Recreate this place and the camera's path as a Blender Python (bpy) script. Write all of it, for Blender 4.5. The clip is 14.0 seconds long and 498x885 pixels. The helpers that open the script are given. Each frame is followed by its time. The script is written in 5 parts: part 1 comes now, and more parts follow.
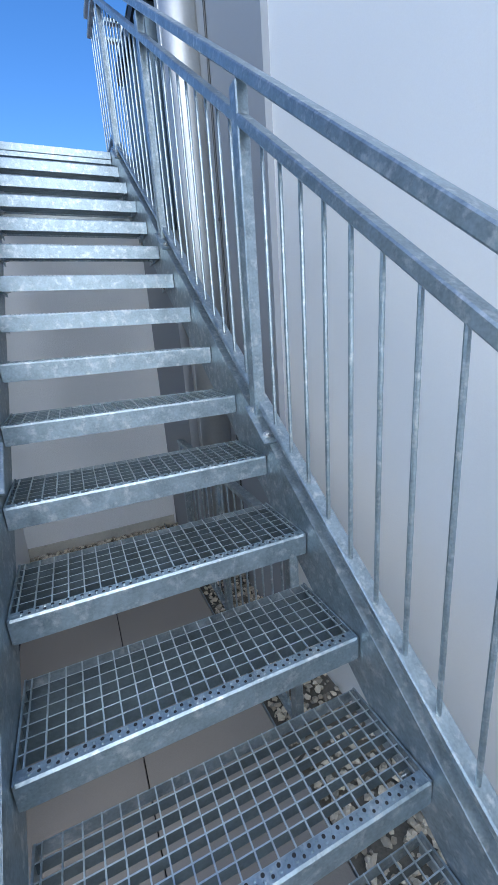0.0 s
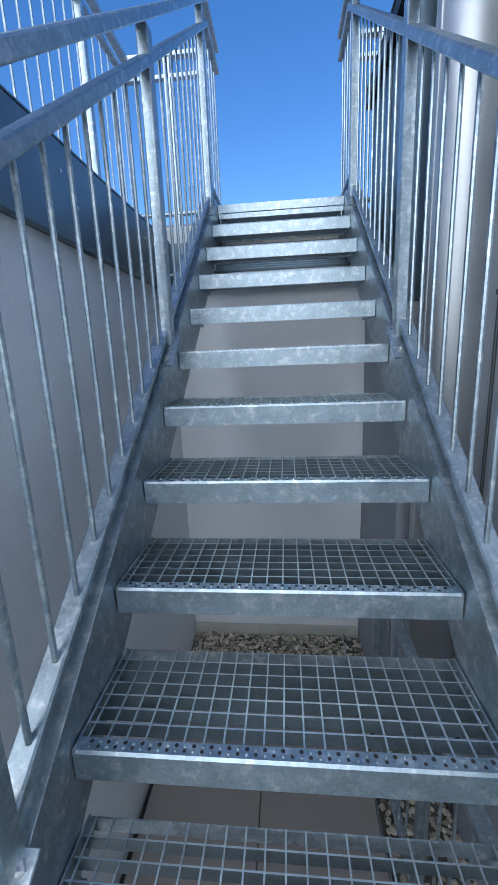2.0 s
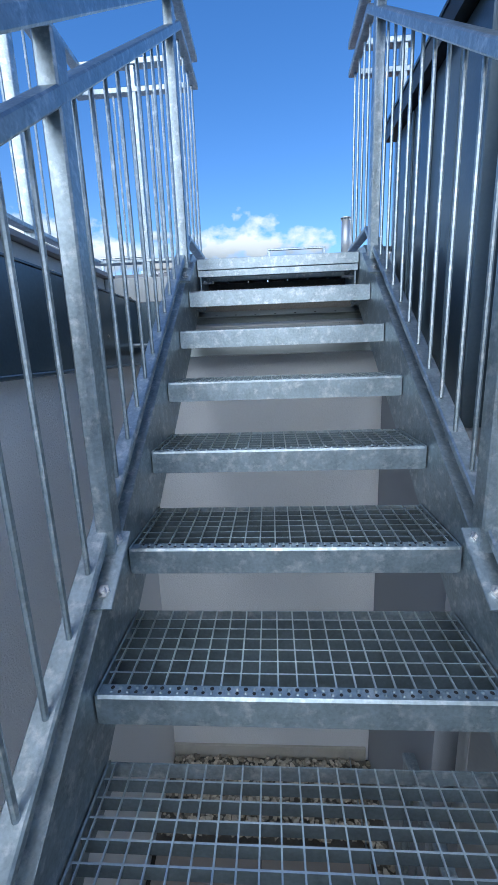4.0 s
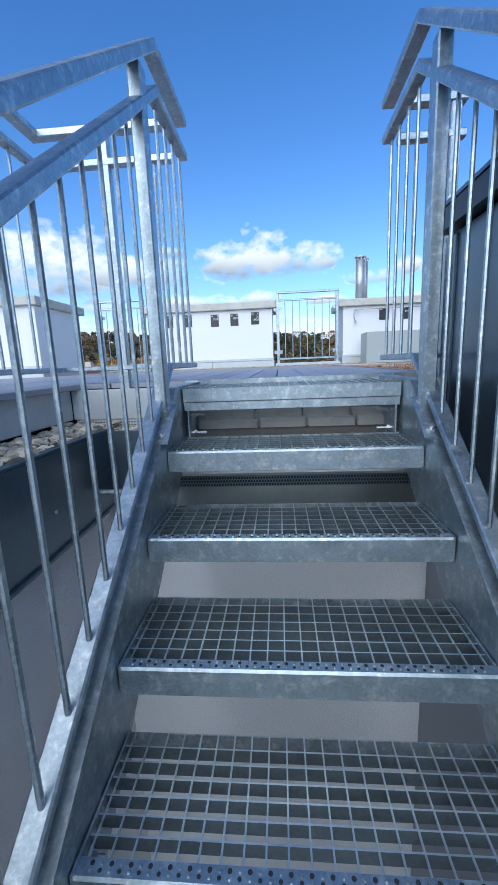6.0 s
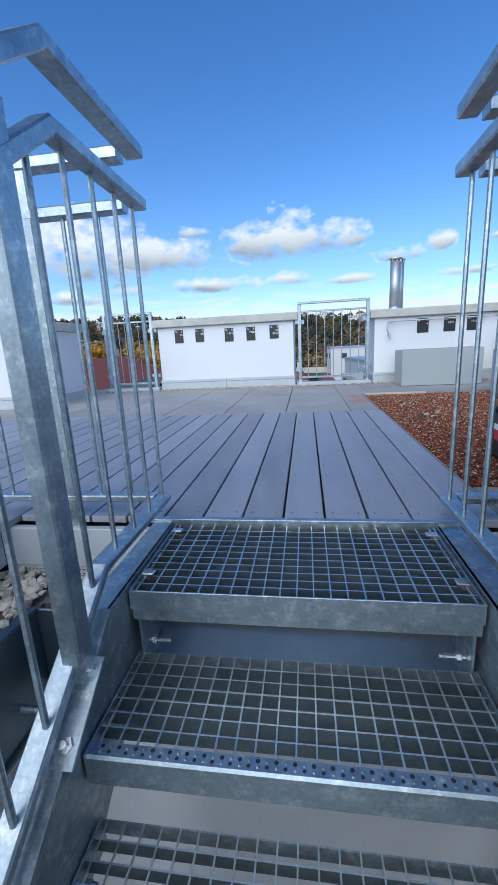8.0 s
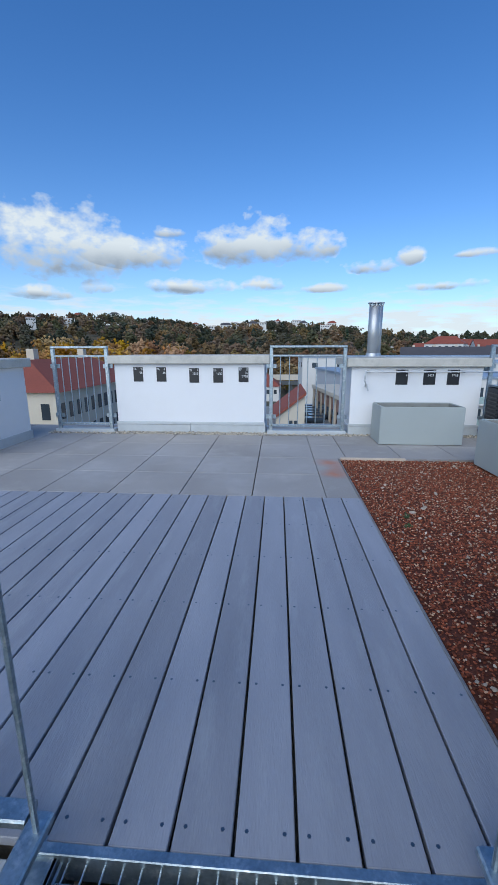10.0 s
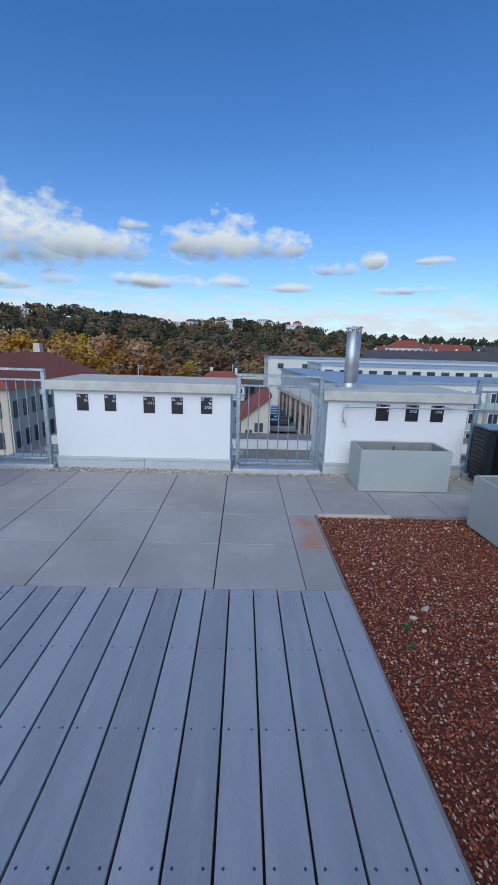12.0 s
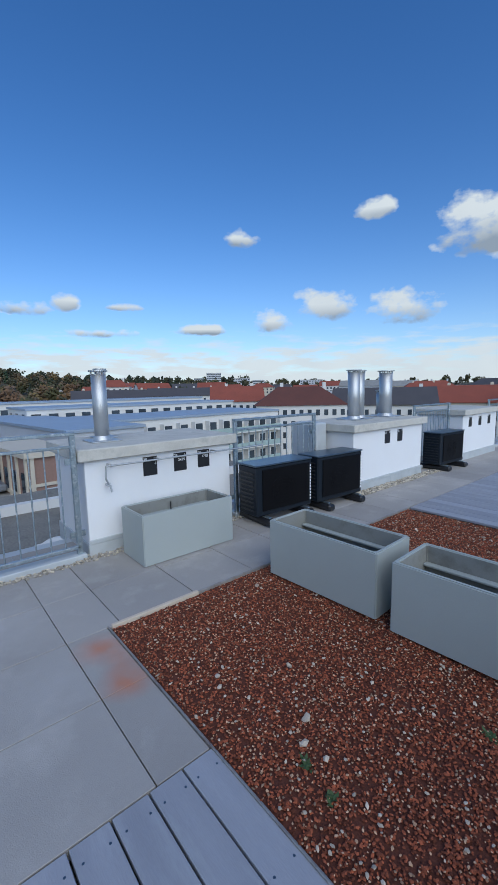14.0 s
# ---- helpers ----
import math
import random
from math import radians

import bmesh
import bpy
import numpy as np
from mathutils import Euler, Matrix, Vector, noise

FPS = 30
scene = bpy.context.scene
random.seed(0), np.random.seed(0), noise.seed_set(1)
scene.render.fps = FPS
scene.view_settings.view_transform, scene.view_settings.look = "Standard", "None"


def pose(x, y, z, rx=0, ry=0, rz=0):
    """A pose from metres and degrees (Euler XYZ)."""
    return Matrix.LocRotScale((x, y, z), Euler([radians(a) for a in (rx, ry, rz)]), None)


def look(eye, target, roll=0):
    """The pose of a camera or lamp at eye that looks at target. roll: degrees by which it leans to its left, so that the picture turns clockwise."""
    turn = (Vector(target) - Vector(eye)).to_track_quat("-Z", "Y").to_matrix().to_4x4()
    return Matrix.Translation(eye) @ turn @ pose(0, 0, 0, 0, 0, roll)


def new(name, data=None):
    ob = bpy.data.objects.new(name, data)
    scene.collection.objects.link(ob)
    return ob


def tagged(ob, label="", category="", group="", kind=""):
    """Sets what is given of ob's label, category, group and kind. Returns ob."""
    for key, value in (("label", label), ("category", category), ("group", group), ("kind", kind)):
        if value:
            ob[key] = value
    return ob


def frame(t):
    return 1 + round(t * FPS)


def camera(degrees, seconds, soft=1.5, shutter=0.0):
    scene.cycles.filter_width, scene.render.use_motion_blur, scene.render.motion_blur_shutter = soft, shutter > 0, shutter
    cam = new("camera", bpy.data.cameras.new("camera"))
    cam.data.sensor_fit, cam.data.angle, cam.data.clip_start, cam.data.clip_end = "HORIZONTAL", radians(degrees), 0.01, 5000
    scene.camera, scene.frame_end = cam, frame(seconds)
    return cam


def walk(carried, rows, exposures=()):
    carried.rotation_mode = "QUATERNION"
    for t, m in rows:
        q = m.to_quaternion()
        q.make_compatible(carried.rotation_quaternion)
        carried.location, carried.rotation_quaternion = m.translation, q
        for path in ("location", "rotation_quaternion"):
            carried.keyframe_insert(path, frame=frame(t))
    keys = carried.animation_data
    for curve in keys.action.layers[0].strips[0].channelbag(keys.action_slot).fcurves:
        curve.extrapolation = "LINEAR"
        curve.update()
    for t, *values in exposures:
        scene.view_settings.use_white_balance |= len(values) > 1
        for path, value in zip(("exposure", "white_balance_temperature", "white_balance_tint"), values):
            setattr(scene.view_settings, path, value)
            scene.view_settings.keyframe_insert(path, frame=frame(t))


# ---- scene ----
cam = camera(63.8, 14.0, soft=1.0)
PATH = [
    (0, (-0.168, -3.69, -1.407), (0.584, -1.916, -1.942), -4.0),
    (0.5, (-0.09, -3.462, -1.267), (0.254, -1.561, -1.786), -3.1),
    (1, (-0.036, -3.218, -1.207), (0.002, -1.282, -1.705), -2.6),
    (1.5, (0.017, -2.997, -1.028), (-0.117, -1.055, -1.488), -2.5),
    (2, (0.016, -2.817, -0.923), (-0.173, -0.875, -1.365), -2.3),
    (2.5, (0.02, -2.659, -0.794), (-0.176, -0.719, -1.239), -2.4),
    (2.7, (0.017, -2.578, -0.755), (-0.166, -0.638, -1.206), -2.2),
    (5, (-0.063, -1.813, -0.171), (-0.172, 0.136, -0.607), -2.3),
    (5.5, (-0.03, -1.639, -0.041), (-0.16, 0.313, -0.458), -2.2),
    (6, (-0.034, -1.477, 0.09), (-0.196, 0.478, -0.301), -2.3),
    (6.5, (-0.045, -1.313, 0.22), (-0.254, 0.636, -0.175), -2.6),
    (7, (0.026, -1.156, 0.31), (-0.237, 0.781, -0.109), -3.1),
    (7.5, (0.054, -0.996, 0.463), (-0.242, 0.93, 0.011), -3.2),
    (8, (0.029, -0.792, 0.554), (-0.259, 1.132, 0.087), -2.9),
    (8.5, (0.044, -0.625, 0.685), (-0.21, 1.302, 0.214), -2.3),
    (10.8, (-0.013, 0.036, 1.13), (-0.063, 1.986, 0.692), 0.5),
    (11, (-0.026, 0.1, 1.157), (-0.049, 2.052, 0.72), 0.6),
    (11.5, (-0.016, 0.237, 1.244), (0.009, 2.185, 0.793), 1.3),
    (12, (-0.003, 0.455, 1.318), (0.034, 2.402, 0.858), 1.6),
    (12.5, (-0.029, 0.6, 1.36), (0.045, 2.546, 0.903), 1.3),
    (13, (-0.092, 0.831, 1.362), (0.278, 2.753, 0.952), 0.6),
    (13.5, (-0.117, 1.084, 1.348), (0.665, 2.893, 1.005), -0.2),
    (14, (-0.144, 1.279, 1.369), (1.133, 2.795, 1.104), -1.1),
]
walk(cam, [(t, look(eye, target, roll)) for t, eye, target, roll in PATH],
     exposures=[(t, e, 6420, 3) for t, e in ((0, 0.68), (1, 0.56), (2.5, 0.52), (5, 0.52), (7, 0.40), (8.5, 0.22), (11, 0.02), (14, -0.06))])

# ---- light ----
SUN_AZ, SUN_EL = radians(197), radians(36)      # clockwise from +y
world = bpy.data.worlds.new("world")
scene.world = world
world.use_nodes = True
wn, wl = world.node_tree.nodes, world.node_tree.links
wn.clear()


def wmath(op, a, b=None, c=None, clamp=False):
    n = wn.new("ShaderNodeMath")
    n.operation, n.use_clamp = op, clamp
    for i, v in enumerate((a, b, c)):
        if v is None:
            continue
        if isinstance(v, (int, float)):
            n.inputs[i].default_value = v
        else:
            wl.new(v, n.inputs[i])
    return n.outputs[0]


sky = wn.new("ShaderNodeTexSky")
sky.sky_type = "NISHITA"
sky.sun_disc = False
sky.sun_elevation, sky.sun_rotation = SUN_EL, SUN_AZ
sky.air_density, sky.dust_density, sky.ozone_density = 1.0, 0.1, 3.0
coord = wn.new("ShaderNodeTexCoord")
sep = wn.new("ShaderNodeSeparateXYZ")
wl.new(coord.outputs["Generated"], sep.inputs[0])
az = wmath("ARCTAN2", sep.outputs[0], sep.outputs[1])
el = wmath("ARCSINE", sep.outputs[2])
# billows: noise over the sky dome, finer near the horizon
warp = wn.new("ShaderNodeCombineXYZ")
wl.new(wmath("MULTIPLY", az, 1.0), warp.inputs[0])
wl.new(wmath("MULTIPLY", el, 1.45), warp.inputs[1])
puff = wn.new("ShaderNodeTexNoise")
puff.inputs["Scale"].default_value, puff.inputs["Detail"].default_value, puff.inputs["Roughness"].default_value = 11.5, 7, 0.54
wl.new(warp.outputs[0], puff.inputs["Vector"])
fine_puff = wn.new("ShaderNodeTexNoise")
fine_puff.inputs["Scale"].default_value, fine_puff.inputs["Detail"].default_value, fine_puff.inputs["Roughness"].default_value = 40, 5, 0.5
wl.new(warp.outputs[0], fine_puff.inputs["Vector"])
# each bank of cumulus: azimuth, elevation of its base, half width, height (degrees)
BANKS = [(-27, 8.0, 8.5, 8.4), (-18.5, 9.9, 8, 4.6), (-14.5, 13.8, 2.6, 1.4), (-3.5, 10.5, 7.5, 5.8), (3.5, 11.2, 5, 3.6), (12.2, 9.3, 3.4, 2.0), (16.3, 10.0, 1.9, 2.4), (-12.5, 7.2, 6.5, 2.0), (-2, 7.5, 3, 1.9),
         (-24, 6.9, 2.4, 1.9), (-30, 6.0, 4, 1.8), (6, 7.3, 4, 1.2), (21, 7.0, 5, 1.2), (24, 10.4, 3, 1.0), (34, 7.4, 4, 1.4), (39.6, 18.3, 2.7, 2.0), (57, 20.4, 2.7, 2.1), (69.5, 15.0, 5.5, 7.0), (44, 7.6, 3.6, 2.6), (50.5, 8.6, 4.6, 4.2), (60.5, 7.6, 5, 4.6),
         # banks out of view; -80 and -125 are widened to brighten the white wall
         (-50, 8, 9, 5), (95, 9, 14, 5), (-80, 10, 22, 12), (130, 12, 16, 6), (-125, 14, 24, 14)]
cover, shade = None, None
for a, e, w, h in BANKS:
    w, h = w * 1.1, h * 1.2
    u = wmath("DIVIDE", wmath("SUBTRACT", az, radians(a)), radians(w))
    v = wmath("DIVIDE", wmath("SUBTRACT", el, radians(e + h * 0.35)), radians(h * 0.62))
    g = wmath("MULTIPLY", wmath("SUBTRACT", 0.45, v), 1.15, clamp=True)
    low = wmath("MULTIPLY", wmath("LESS_THAN", v, 0.0), 0.5)          # flat base: falls off faster downwards
    v = wmath("MULTIPLY", v, wmath("ADD", low, 1.0))
    m = wmath("SUBTRACT", 1.0, wmath("ADD", wmath("MULTIPLY", u, u), wmath("MULTIPLY", v, v)))
    g = wmath("MULTIPLY", g, wmath("MULTIPLY", m, 3.0, clamp=True))
    shade = g if shade is None else wmath("MAXIMUM", shade, g)
    cover = m if cover is None else wmath("MAXIMUM", cover, m)
lumps = wmath("ADD", wmath("MULTIPLY", puff.outputs[0], 5.4), wmath("MULTIPLY", fine_puff.outputs[0], 1.7))
dens = wmath("MULTIPLY", wmath("ADD", wmath("SUBTRACT", lumps, 3.95), wmath("MULTIPLY", cover, 1.6)), 0.9, clamp=True)
# thin layered cloud close to the horizon
flat = wn.new("ShaderNodeCombineXYZ")
wl.new(wmath("MULTIPLY", az, 9.0), flat.inputs[0])
wl.new(wmath("MULTIPLY", el, 46.0), flat.inputs[1])
layer = wn.new("ShaderNodeTexNoise")
layer.inputs["Scale"].default_value, layer.inputs["Detail"].default_value, layer.inputs["Roughness"].default_value = 1.3, 7, 0.55
wl.new(flat.outputs[0], layer.inputs["Vector"])
near = wmath("MULTIPLY", wmath("SUBTRACT", radians(9.5), el), 9.0, clamp=True)
low_dens = wmath("MULTIPLY", wmath("ADD", wmath("SUBTRACT", layer.outputs[0], 0.66), wmath("MULTIPLY", near, 0.38)), 4.5, clamp=True)
low_dens = wmath("MULTIPLY", low_dens, wmath("MULTIPLY", near, 1.4, clamp=True))
dens = wmath("MAXIMUM", dens, wmath("MULTIPLY", low_dens, 0.92))
dens = wmath("MULTIPLY", dens, wmath("GREATER_THAN", sep.outputs[2], 0.0))
grey = wn.new("ShaderNodeTexNoise")
grey.inputs["Scale"].default_value, grey.inputs["Detail"].default_value = 9, 5
wl.new(warp.outputs[0], grey.inputs["Vector"])
ramp = wn.new("ShaderNodeValToRGB")
ramp.color_ramp.elements[0].position, ramp.color_ramp.elements[0].color = 0.36, (6.4, 6.8, 7.5, 1)
ramp.color_ramp.elements[1].position, ramp.color_ramp.elements[1].color = 0.62, (7.8, 8.1, 8.6, 1)
wl.new(grey.outputs[0], ramp.inputs[0])
mixc = wn.new("ShaderNodeMix")
mixc.data_type = "RGBA"
wl.new(dens, mixc.inputs[0])
tint = wn.new("ShaderNodeMix")
tint.data_type, tint.blend_type = "RGBA", "MULTIPLY"
tint.inputs[0].default_value = 1.0
sat = wn.new("ShaderNodeHueSaturation")
sat.inputs["Saturation"].default_value = 1.2
wl.new(sky.outputs[0], sat.inputs["Color"])
wl.new(sat.outputs[0], tint.inputs[6])
tint.inputs[7].default_value = (0.88, 1.03, 1.32, 1)
haze = wn.new("ShaderNodeMix")
haze.data_type = "RGBA"
wl.new(wmath("MULTIPLY", wmath("POWER", 2.718, wmath("MULTIPLY", wmath("ABSOLUTE", el), -1 / radians(6.5))), 0.62), haze.inputs[0])
wl.new(tint.outputs[2], haze.inputs[6])
haze.inputs[7].default_value = (5.2, 5.8, 7.0, 1)
wl.new(haze.outputs[2], mixc.inputs[6])
dark = wn.new("ShaderNodeMix")
dark.data_type = "RGBA"
wl.new(wmath("MULTIPLY", wmath("MAXIMUM", shade, 0.25), wmath("MULTIPLY", grey.outputs[0], 2.1), clamp=True), dark.inputs[0])
wl.new(ramp.outputs[0], dark.inputs[6])
dark.inputs[7].default_value = (2.5, 3.0, 3.9, 1)
wl.new(dark.outputs[2], mixc.inputs[7])
bg = wn.new("ShaderNodeBackground")
bg.inputs["Strength"].default_value = 0.12
wl.new(mixc.outputs[2], bg.inputs["Color"])
out = wn.new("ShaderNodeOutputWorld")
wl.new(bg.outputs[0], out.inputs["Surface"])
sun = new("sun", bpy.data.lights.new("sun", "SUN"))
sun.data.energy, sun.data.angle, sun.data.color = 2.25, radians(70), (1.0, 0.965, 0.92)
sun.matrix_world = look((math.sin(SUN_AZ) * 60 * math.cos(SUN_EL), math.cos(SUN_AZ) * 60 * math.cos(SUN_EL), 60 * math.sin(SUN_EL)), (0, 0, 0))


# ---- materials ----
def mat(name, base, rough=0.6, metal=0.0, vary=0.12, scale=3.0, fine=60.0, bump=0.15, fine_vary=0.06, island=0.0, dirt=None, dirt_amount=0.0, stretch=(1, 1, 1), rough_vary=0.1, spec=0.5, rand=0.0):
    """A surface with a slow stain, a fine grain, a bump and a change of tone from piece to piece."""
    m = bpy.data.materials.new(name)
    m.use_nodes = True
    n, l = m.node_tree.nodes, m.node_tree.links
    b = n["Principled BSDF"]
    b.inputs["Metallic"].default_value = metal
    b.inputs["Specular IOR Level"].default_value = spec
    mp = n.new("ShaderNodeMapping")
    mp.inputs["Scale"].default_value = stretch
    geo = n.new("ShaderNodeNewGeometry")
    l.new(geo.outputs["Position"], mp.inputs["Vector"])
    big, small = n.new("ShaderNodeTexNoise"), n.new("ShaderNodeTexNoise")
    for t, s, d in ((big, scale, 5), (small, fine, 3)):
        t.inputs["Scale"].default_value, t.inputs["Detail"].default_value = s, d
        l.new(mp.outputs[0], t.inputs["Vector"])

    def ma(op, a, b2):
        q = n.new("ShaderNodeMath")
        q.operation = op
        for i, v in enumerate((a, b2)):
            if isinstance(v, (int, float)):
                q.inputs[i].default_value = v
            else:
                l.new(v, q.inputs[i])
        return q.outputs[0]
    val = ma("ADD", ma("MULTIPLY", ma("SUBTRACT", big.outputs[0], 0.5), vary * 3), ma("MULTIPLY", ma("SUBTRACT", small.outputs[0], 0.5), fine_vary * 3))
    if island:
        val = ma("ADD", val, ma("MULTIPLY", ma("SUBTRACT", geo.outputs["Random Per Island"], 0.5), island * 2))
    if rand:
        info = n.new("ShaderNodeObjectInfo")
        val = ma("ADD", val, ma("MULTIPLY", ma("SUBTRACT", info.outputs["Random"], 0.5), rand * 2))
    val = ma("ADD", val, 1.0)
    mul = n.new("ShaderNodeMix")
    mul.data_type, mul.blend_type = "RGBA", "MULTIPLY"
    mul.inputs[0].default_value = 1.0
    mul.inputs[6].default_value = (*base, 1)
    l.new(val, mul.inputs[7])
    col = mul.outputs[2]
    if dirt:
        dm = n.new("ShaderNodeMix")
        dm.data_type = "RGBA"
        dn = n.new("ShaderNodeTexNoise")
        dn.inputs["Scale"].default_value, dn.inputs["Detail"].default_value, dn.inputs["Roughness"].default_value = scale * 1.7, 7, 0.65
        l.new(mp.outputs[0], dn.inputs["Vector"])
        f = ma("MULTIPLY", ma("MAXIMUM", ma("SUBTRACT", dn.outputs[0], 0.52), 0.0), dirt_amount * 6)
        fc = ma("MINIMUM", f, 1.0)
        l.new(fc, dm.inputs[0])
        l.new(col, dm.inputs[6])
        dm.inputs[7].default_value = (*dirt, 1)
        col = dm.outputs[2]
    l.new(col, b.inputs["Base Color"])
    l.new(ma("ADD", ma("MULTIPLY", ma("SUBTRACT", big.outputs[0], 0.5), rough_vary * 2), rough), b.inputs["Roughness"])
    if bump:
        bp = n.new("ShaderNodeBump")
        bp.inputs["Strength"].default_value, bp.inputs["Distance"].default_value = bump, 0.004
        l.new(small.outputs[0], bp.inputs["Height"])
        l.new(bp.outputs[0], b.inputs["Normal"])
    return m


GALV = mat("galvanised_steel", (0.385, 0.455, 0.495), 0.44, 0.94, 0.26, 20, 130, 0.12, 0.20, dirt=(0.68, 0.71, 0.71), dirt_amount=0.95, rough_vary=0.12)
ZINC = mat("zinc_sheet", (0.44, 0.47, 0.46), 0.33, 0.92, 0.16, 5, 80, 0.06, 0.06, dirt=(0.62, 0.64, 0.62), dirt_amount=0.3)
GALV_DARK = mat("sheet_steel", (0.13, 0.18, 0.22), 0.32, 0.8, 0.12, 4, 90, 0.08, 0.08, dirt=(0.24, 0.27, 0.29), dirt_amount=0.3)
DUCT = mat("duct_steel", (0.55, 0.565, 0.57), 0.5, 0.85, 0.08, 5, 60, 0.05, 0.05)
BOLT = mat("zinc_bolt", (0.6, 0.6, 0.6), 0.3, 0.9, 0.05, 40, 200, 0.05)
PLASTER_W = mat("white_plaster", (0.90, 0.90, 0.89), 0.85, 0, 0.015, 1.2, 260, 0.25, 0.02)
PLASTER_H = mat("off_white_plaster", (0.77, 0.775, 0.78), 0.85, 0, 0.03, 1.2, 200, 0.4, 0.025, dirt=(0.66, 0.66, 0.64), dirt_amount=0.12)
PLASTER_G = mat("grey_plaster", (0.82, 0.83, 0.84), 0.85, 0, 0.03, 1.5, 150, 0.8, 0.03)
PLASTER_D = mat("slate_grey_plaster", (0.34, 0.36, 0.39), 0.8, 0, 0.04, 1.2, 220, 0.3, 0.03)
CONCRETE = mat("weathered_concrete", (0.54, 0.52, 0.465), 0.9, 0, 0.14, 5, 140, 0.5, 0.09, dirt=(0.27, 0.28, 0.25), dirt_amount=0.35)
UPSTAND = mat("grey_flashing", (0.52, 0.55, 0.56), 0.55, 0.2, 0.10, 5, 120, 0.1, 0.05, dirt=(0.38, 0.40, 0.40), dirt_amount=0.3)
BOARD = mat("grey_deck_board", (0.315, 0.325, 0.36), 0.55, 0, 0.15, 2.2, 60, 0.25, 0.045, stretch=(4, 0.7, 1), rand=0.14, dirt=(0.46, 0.48, 0.50), dirt_amount=0.3)
PAVER = mat("grey_paver", (0.365, 0.342, 0.318), 0.8, 0, 0.12, 1.6, 240, 0.3, 0.08, rand=0.07, dirt=(0.58, 0.55, 0.51), dirt_amount=0.35)
PAVER_B = mat("brown_grey_paver", (0.28, 0.25, 0.225), 0.8, 0, 0.08, 2.0, 240, 0.3, 0.07, rand=0.05)


def stain(m, spots, colour):
    """Adds blotches of colour round the given places to a surface."""
    n, l = m.node_tree.nodes, m.node_tree.links
    b = n["Principled BSDF"]
    src = b.inputs["Base Color"].links[0].from_socket
    geo = n.new("ShaderNodeNewGeometry")
    no = n.new("ShaderNodeTexNoise")
    no.inputs["Scale"].default_value, no.inputs["Detail"].default_value = 9, 6
    l.new(geo.outputs["Position"], no.inputs["Vector"])
    for x, y, r, k in spots:
        d = n.new("ShaderNodeVectorMath")
        d.operation = "DISTANCE"
        l.new(geo.outputs["Position"], d.inputs[0])
        d.inputs[1].default_value = (x, y, 0.02)
        f = n.new("ShaderNodeMapRange")
        f.inputs["From Min"].default_value, f.inputs["From Max"].default_value = r, 0.0
        l.new(d.outputs["Value"], f.inputs["Value"])
        a = n.new("ShaderNodeMath")
        a.operation, a.use_clamp = "MULTIPLY", True
        l.new(f.outputs[0], a.inputs[0])
        l.new(no.outputs[0], a.inputs[1])
        a2 = n.new("ShaderNodeMath")
        a2.operation, a2.use_clamp = "MULTIPLY", True
        l.new(a.outputs[0], a2.inputs[0])
        a2.inputs[1].default_value = k
        mx = n.new("ShaderNodeMix")
        mx.data_type = "RGBA"
        l.new(a2.outputs[0], mx.inputs[0])
        l.new(src, mx.inputs[6])
        mx.inputs[7].default_value = (*colour, 1)
        src = mx.outputs[2]
    l.new(src, b.inputs["Base Color"])


stain(PAVER, ((0.50, 3.30, 0.16, 1.5), (0.51, 2.98, 0.15, 1.5), (0.56, 3.12, 0.14, 0.9)), (0.52, 0.20, 0.11))
stain(PAVER, ((-0.55, 3.2, 0.45, 1.5), (-1.1, 3.6, 0.5, 1.5), (0.1, 3.9, 0.4, 1.3), (-0.3, 2.75, 0.3, 1.2), (-1.5, 2.9, 0.5, 1.4), (0.25, 3.2, 0.3, 1.0)), (0.46, 0.445, 0.43))
DARK = mat("dark_gap", (0.03, 0.03, 0.032), 0.9, 0, 0.1, 5, 60, 0.1)
LAVA = mat("red_lava_chip", (0.27, 0.072, 0.032), 0.9, 0, 0.18, 3, 90, 0.5, 0.15, island=0.65)
LAVA_BED = mat("red_lava_fines", (0.12, 0.037, 0.021), 0.95, 0, 0.25, 9, 120, 0.8, 0.3)
PALE = mat("pale_chip", (0.52, 0.44, 0.35), 0.85, 0, 0.1, 8, 120, 0.3, 0.1, island=0.3)
PEBBLE = mat("river_gravel", (0.46, 0.41, 0.33), 0.75, 0, 0.15, 12, 120, 0.3, 0.12, island=0.5)
PEBBLE_BED = mat("gravel_bed", (0.15, 0.14, 0.12), 0.9, 0, 0.2, 30, 120, 0.5, 0.2)
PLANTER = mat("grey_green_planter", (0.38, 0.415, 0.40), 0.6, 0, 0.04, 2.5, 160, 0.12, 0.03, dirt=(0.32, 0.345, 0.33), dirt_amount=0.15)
# planter inside: shade within the trough put into a darker, browner colour
PLANTER_IN = mat("shaded_planter_inside", (0.25, 0.255, 0.235), 0.8, 0, 0.12, 4, 120, 0.2, 0.06, dirt=(0.14, 0.13, 0.11), dirt_amount=0.5)
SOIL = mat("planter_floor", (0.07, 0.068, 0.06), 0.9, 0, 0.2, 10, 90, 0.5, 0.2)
BLACK = mat("black_panel", (0.018, 0.019, 0.022), 0.35, 0, 0.1, 10, 100, 0.05)
BLACK_GLOSS = mat("black_gloss", (0.006, 0.006, 0.007), 0.4, 0, 0.05, 10, 100, 0.0, spec=0.1)
ANTHRA = mat("anthracite_casing", (0.010, 0.015, 0.022), 0.45, 0.0, 0.08, 5, 120, 0.05, spec=0.25)
LETTER = mat("white_print", (0.85, 0.85, 0.85), 0.6, 0, 0.02, 10, 100, 0.0)
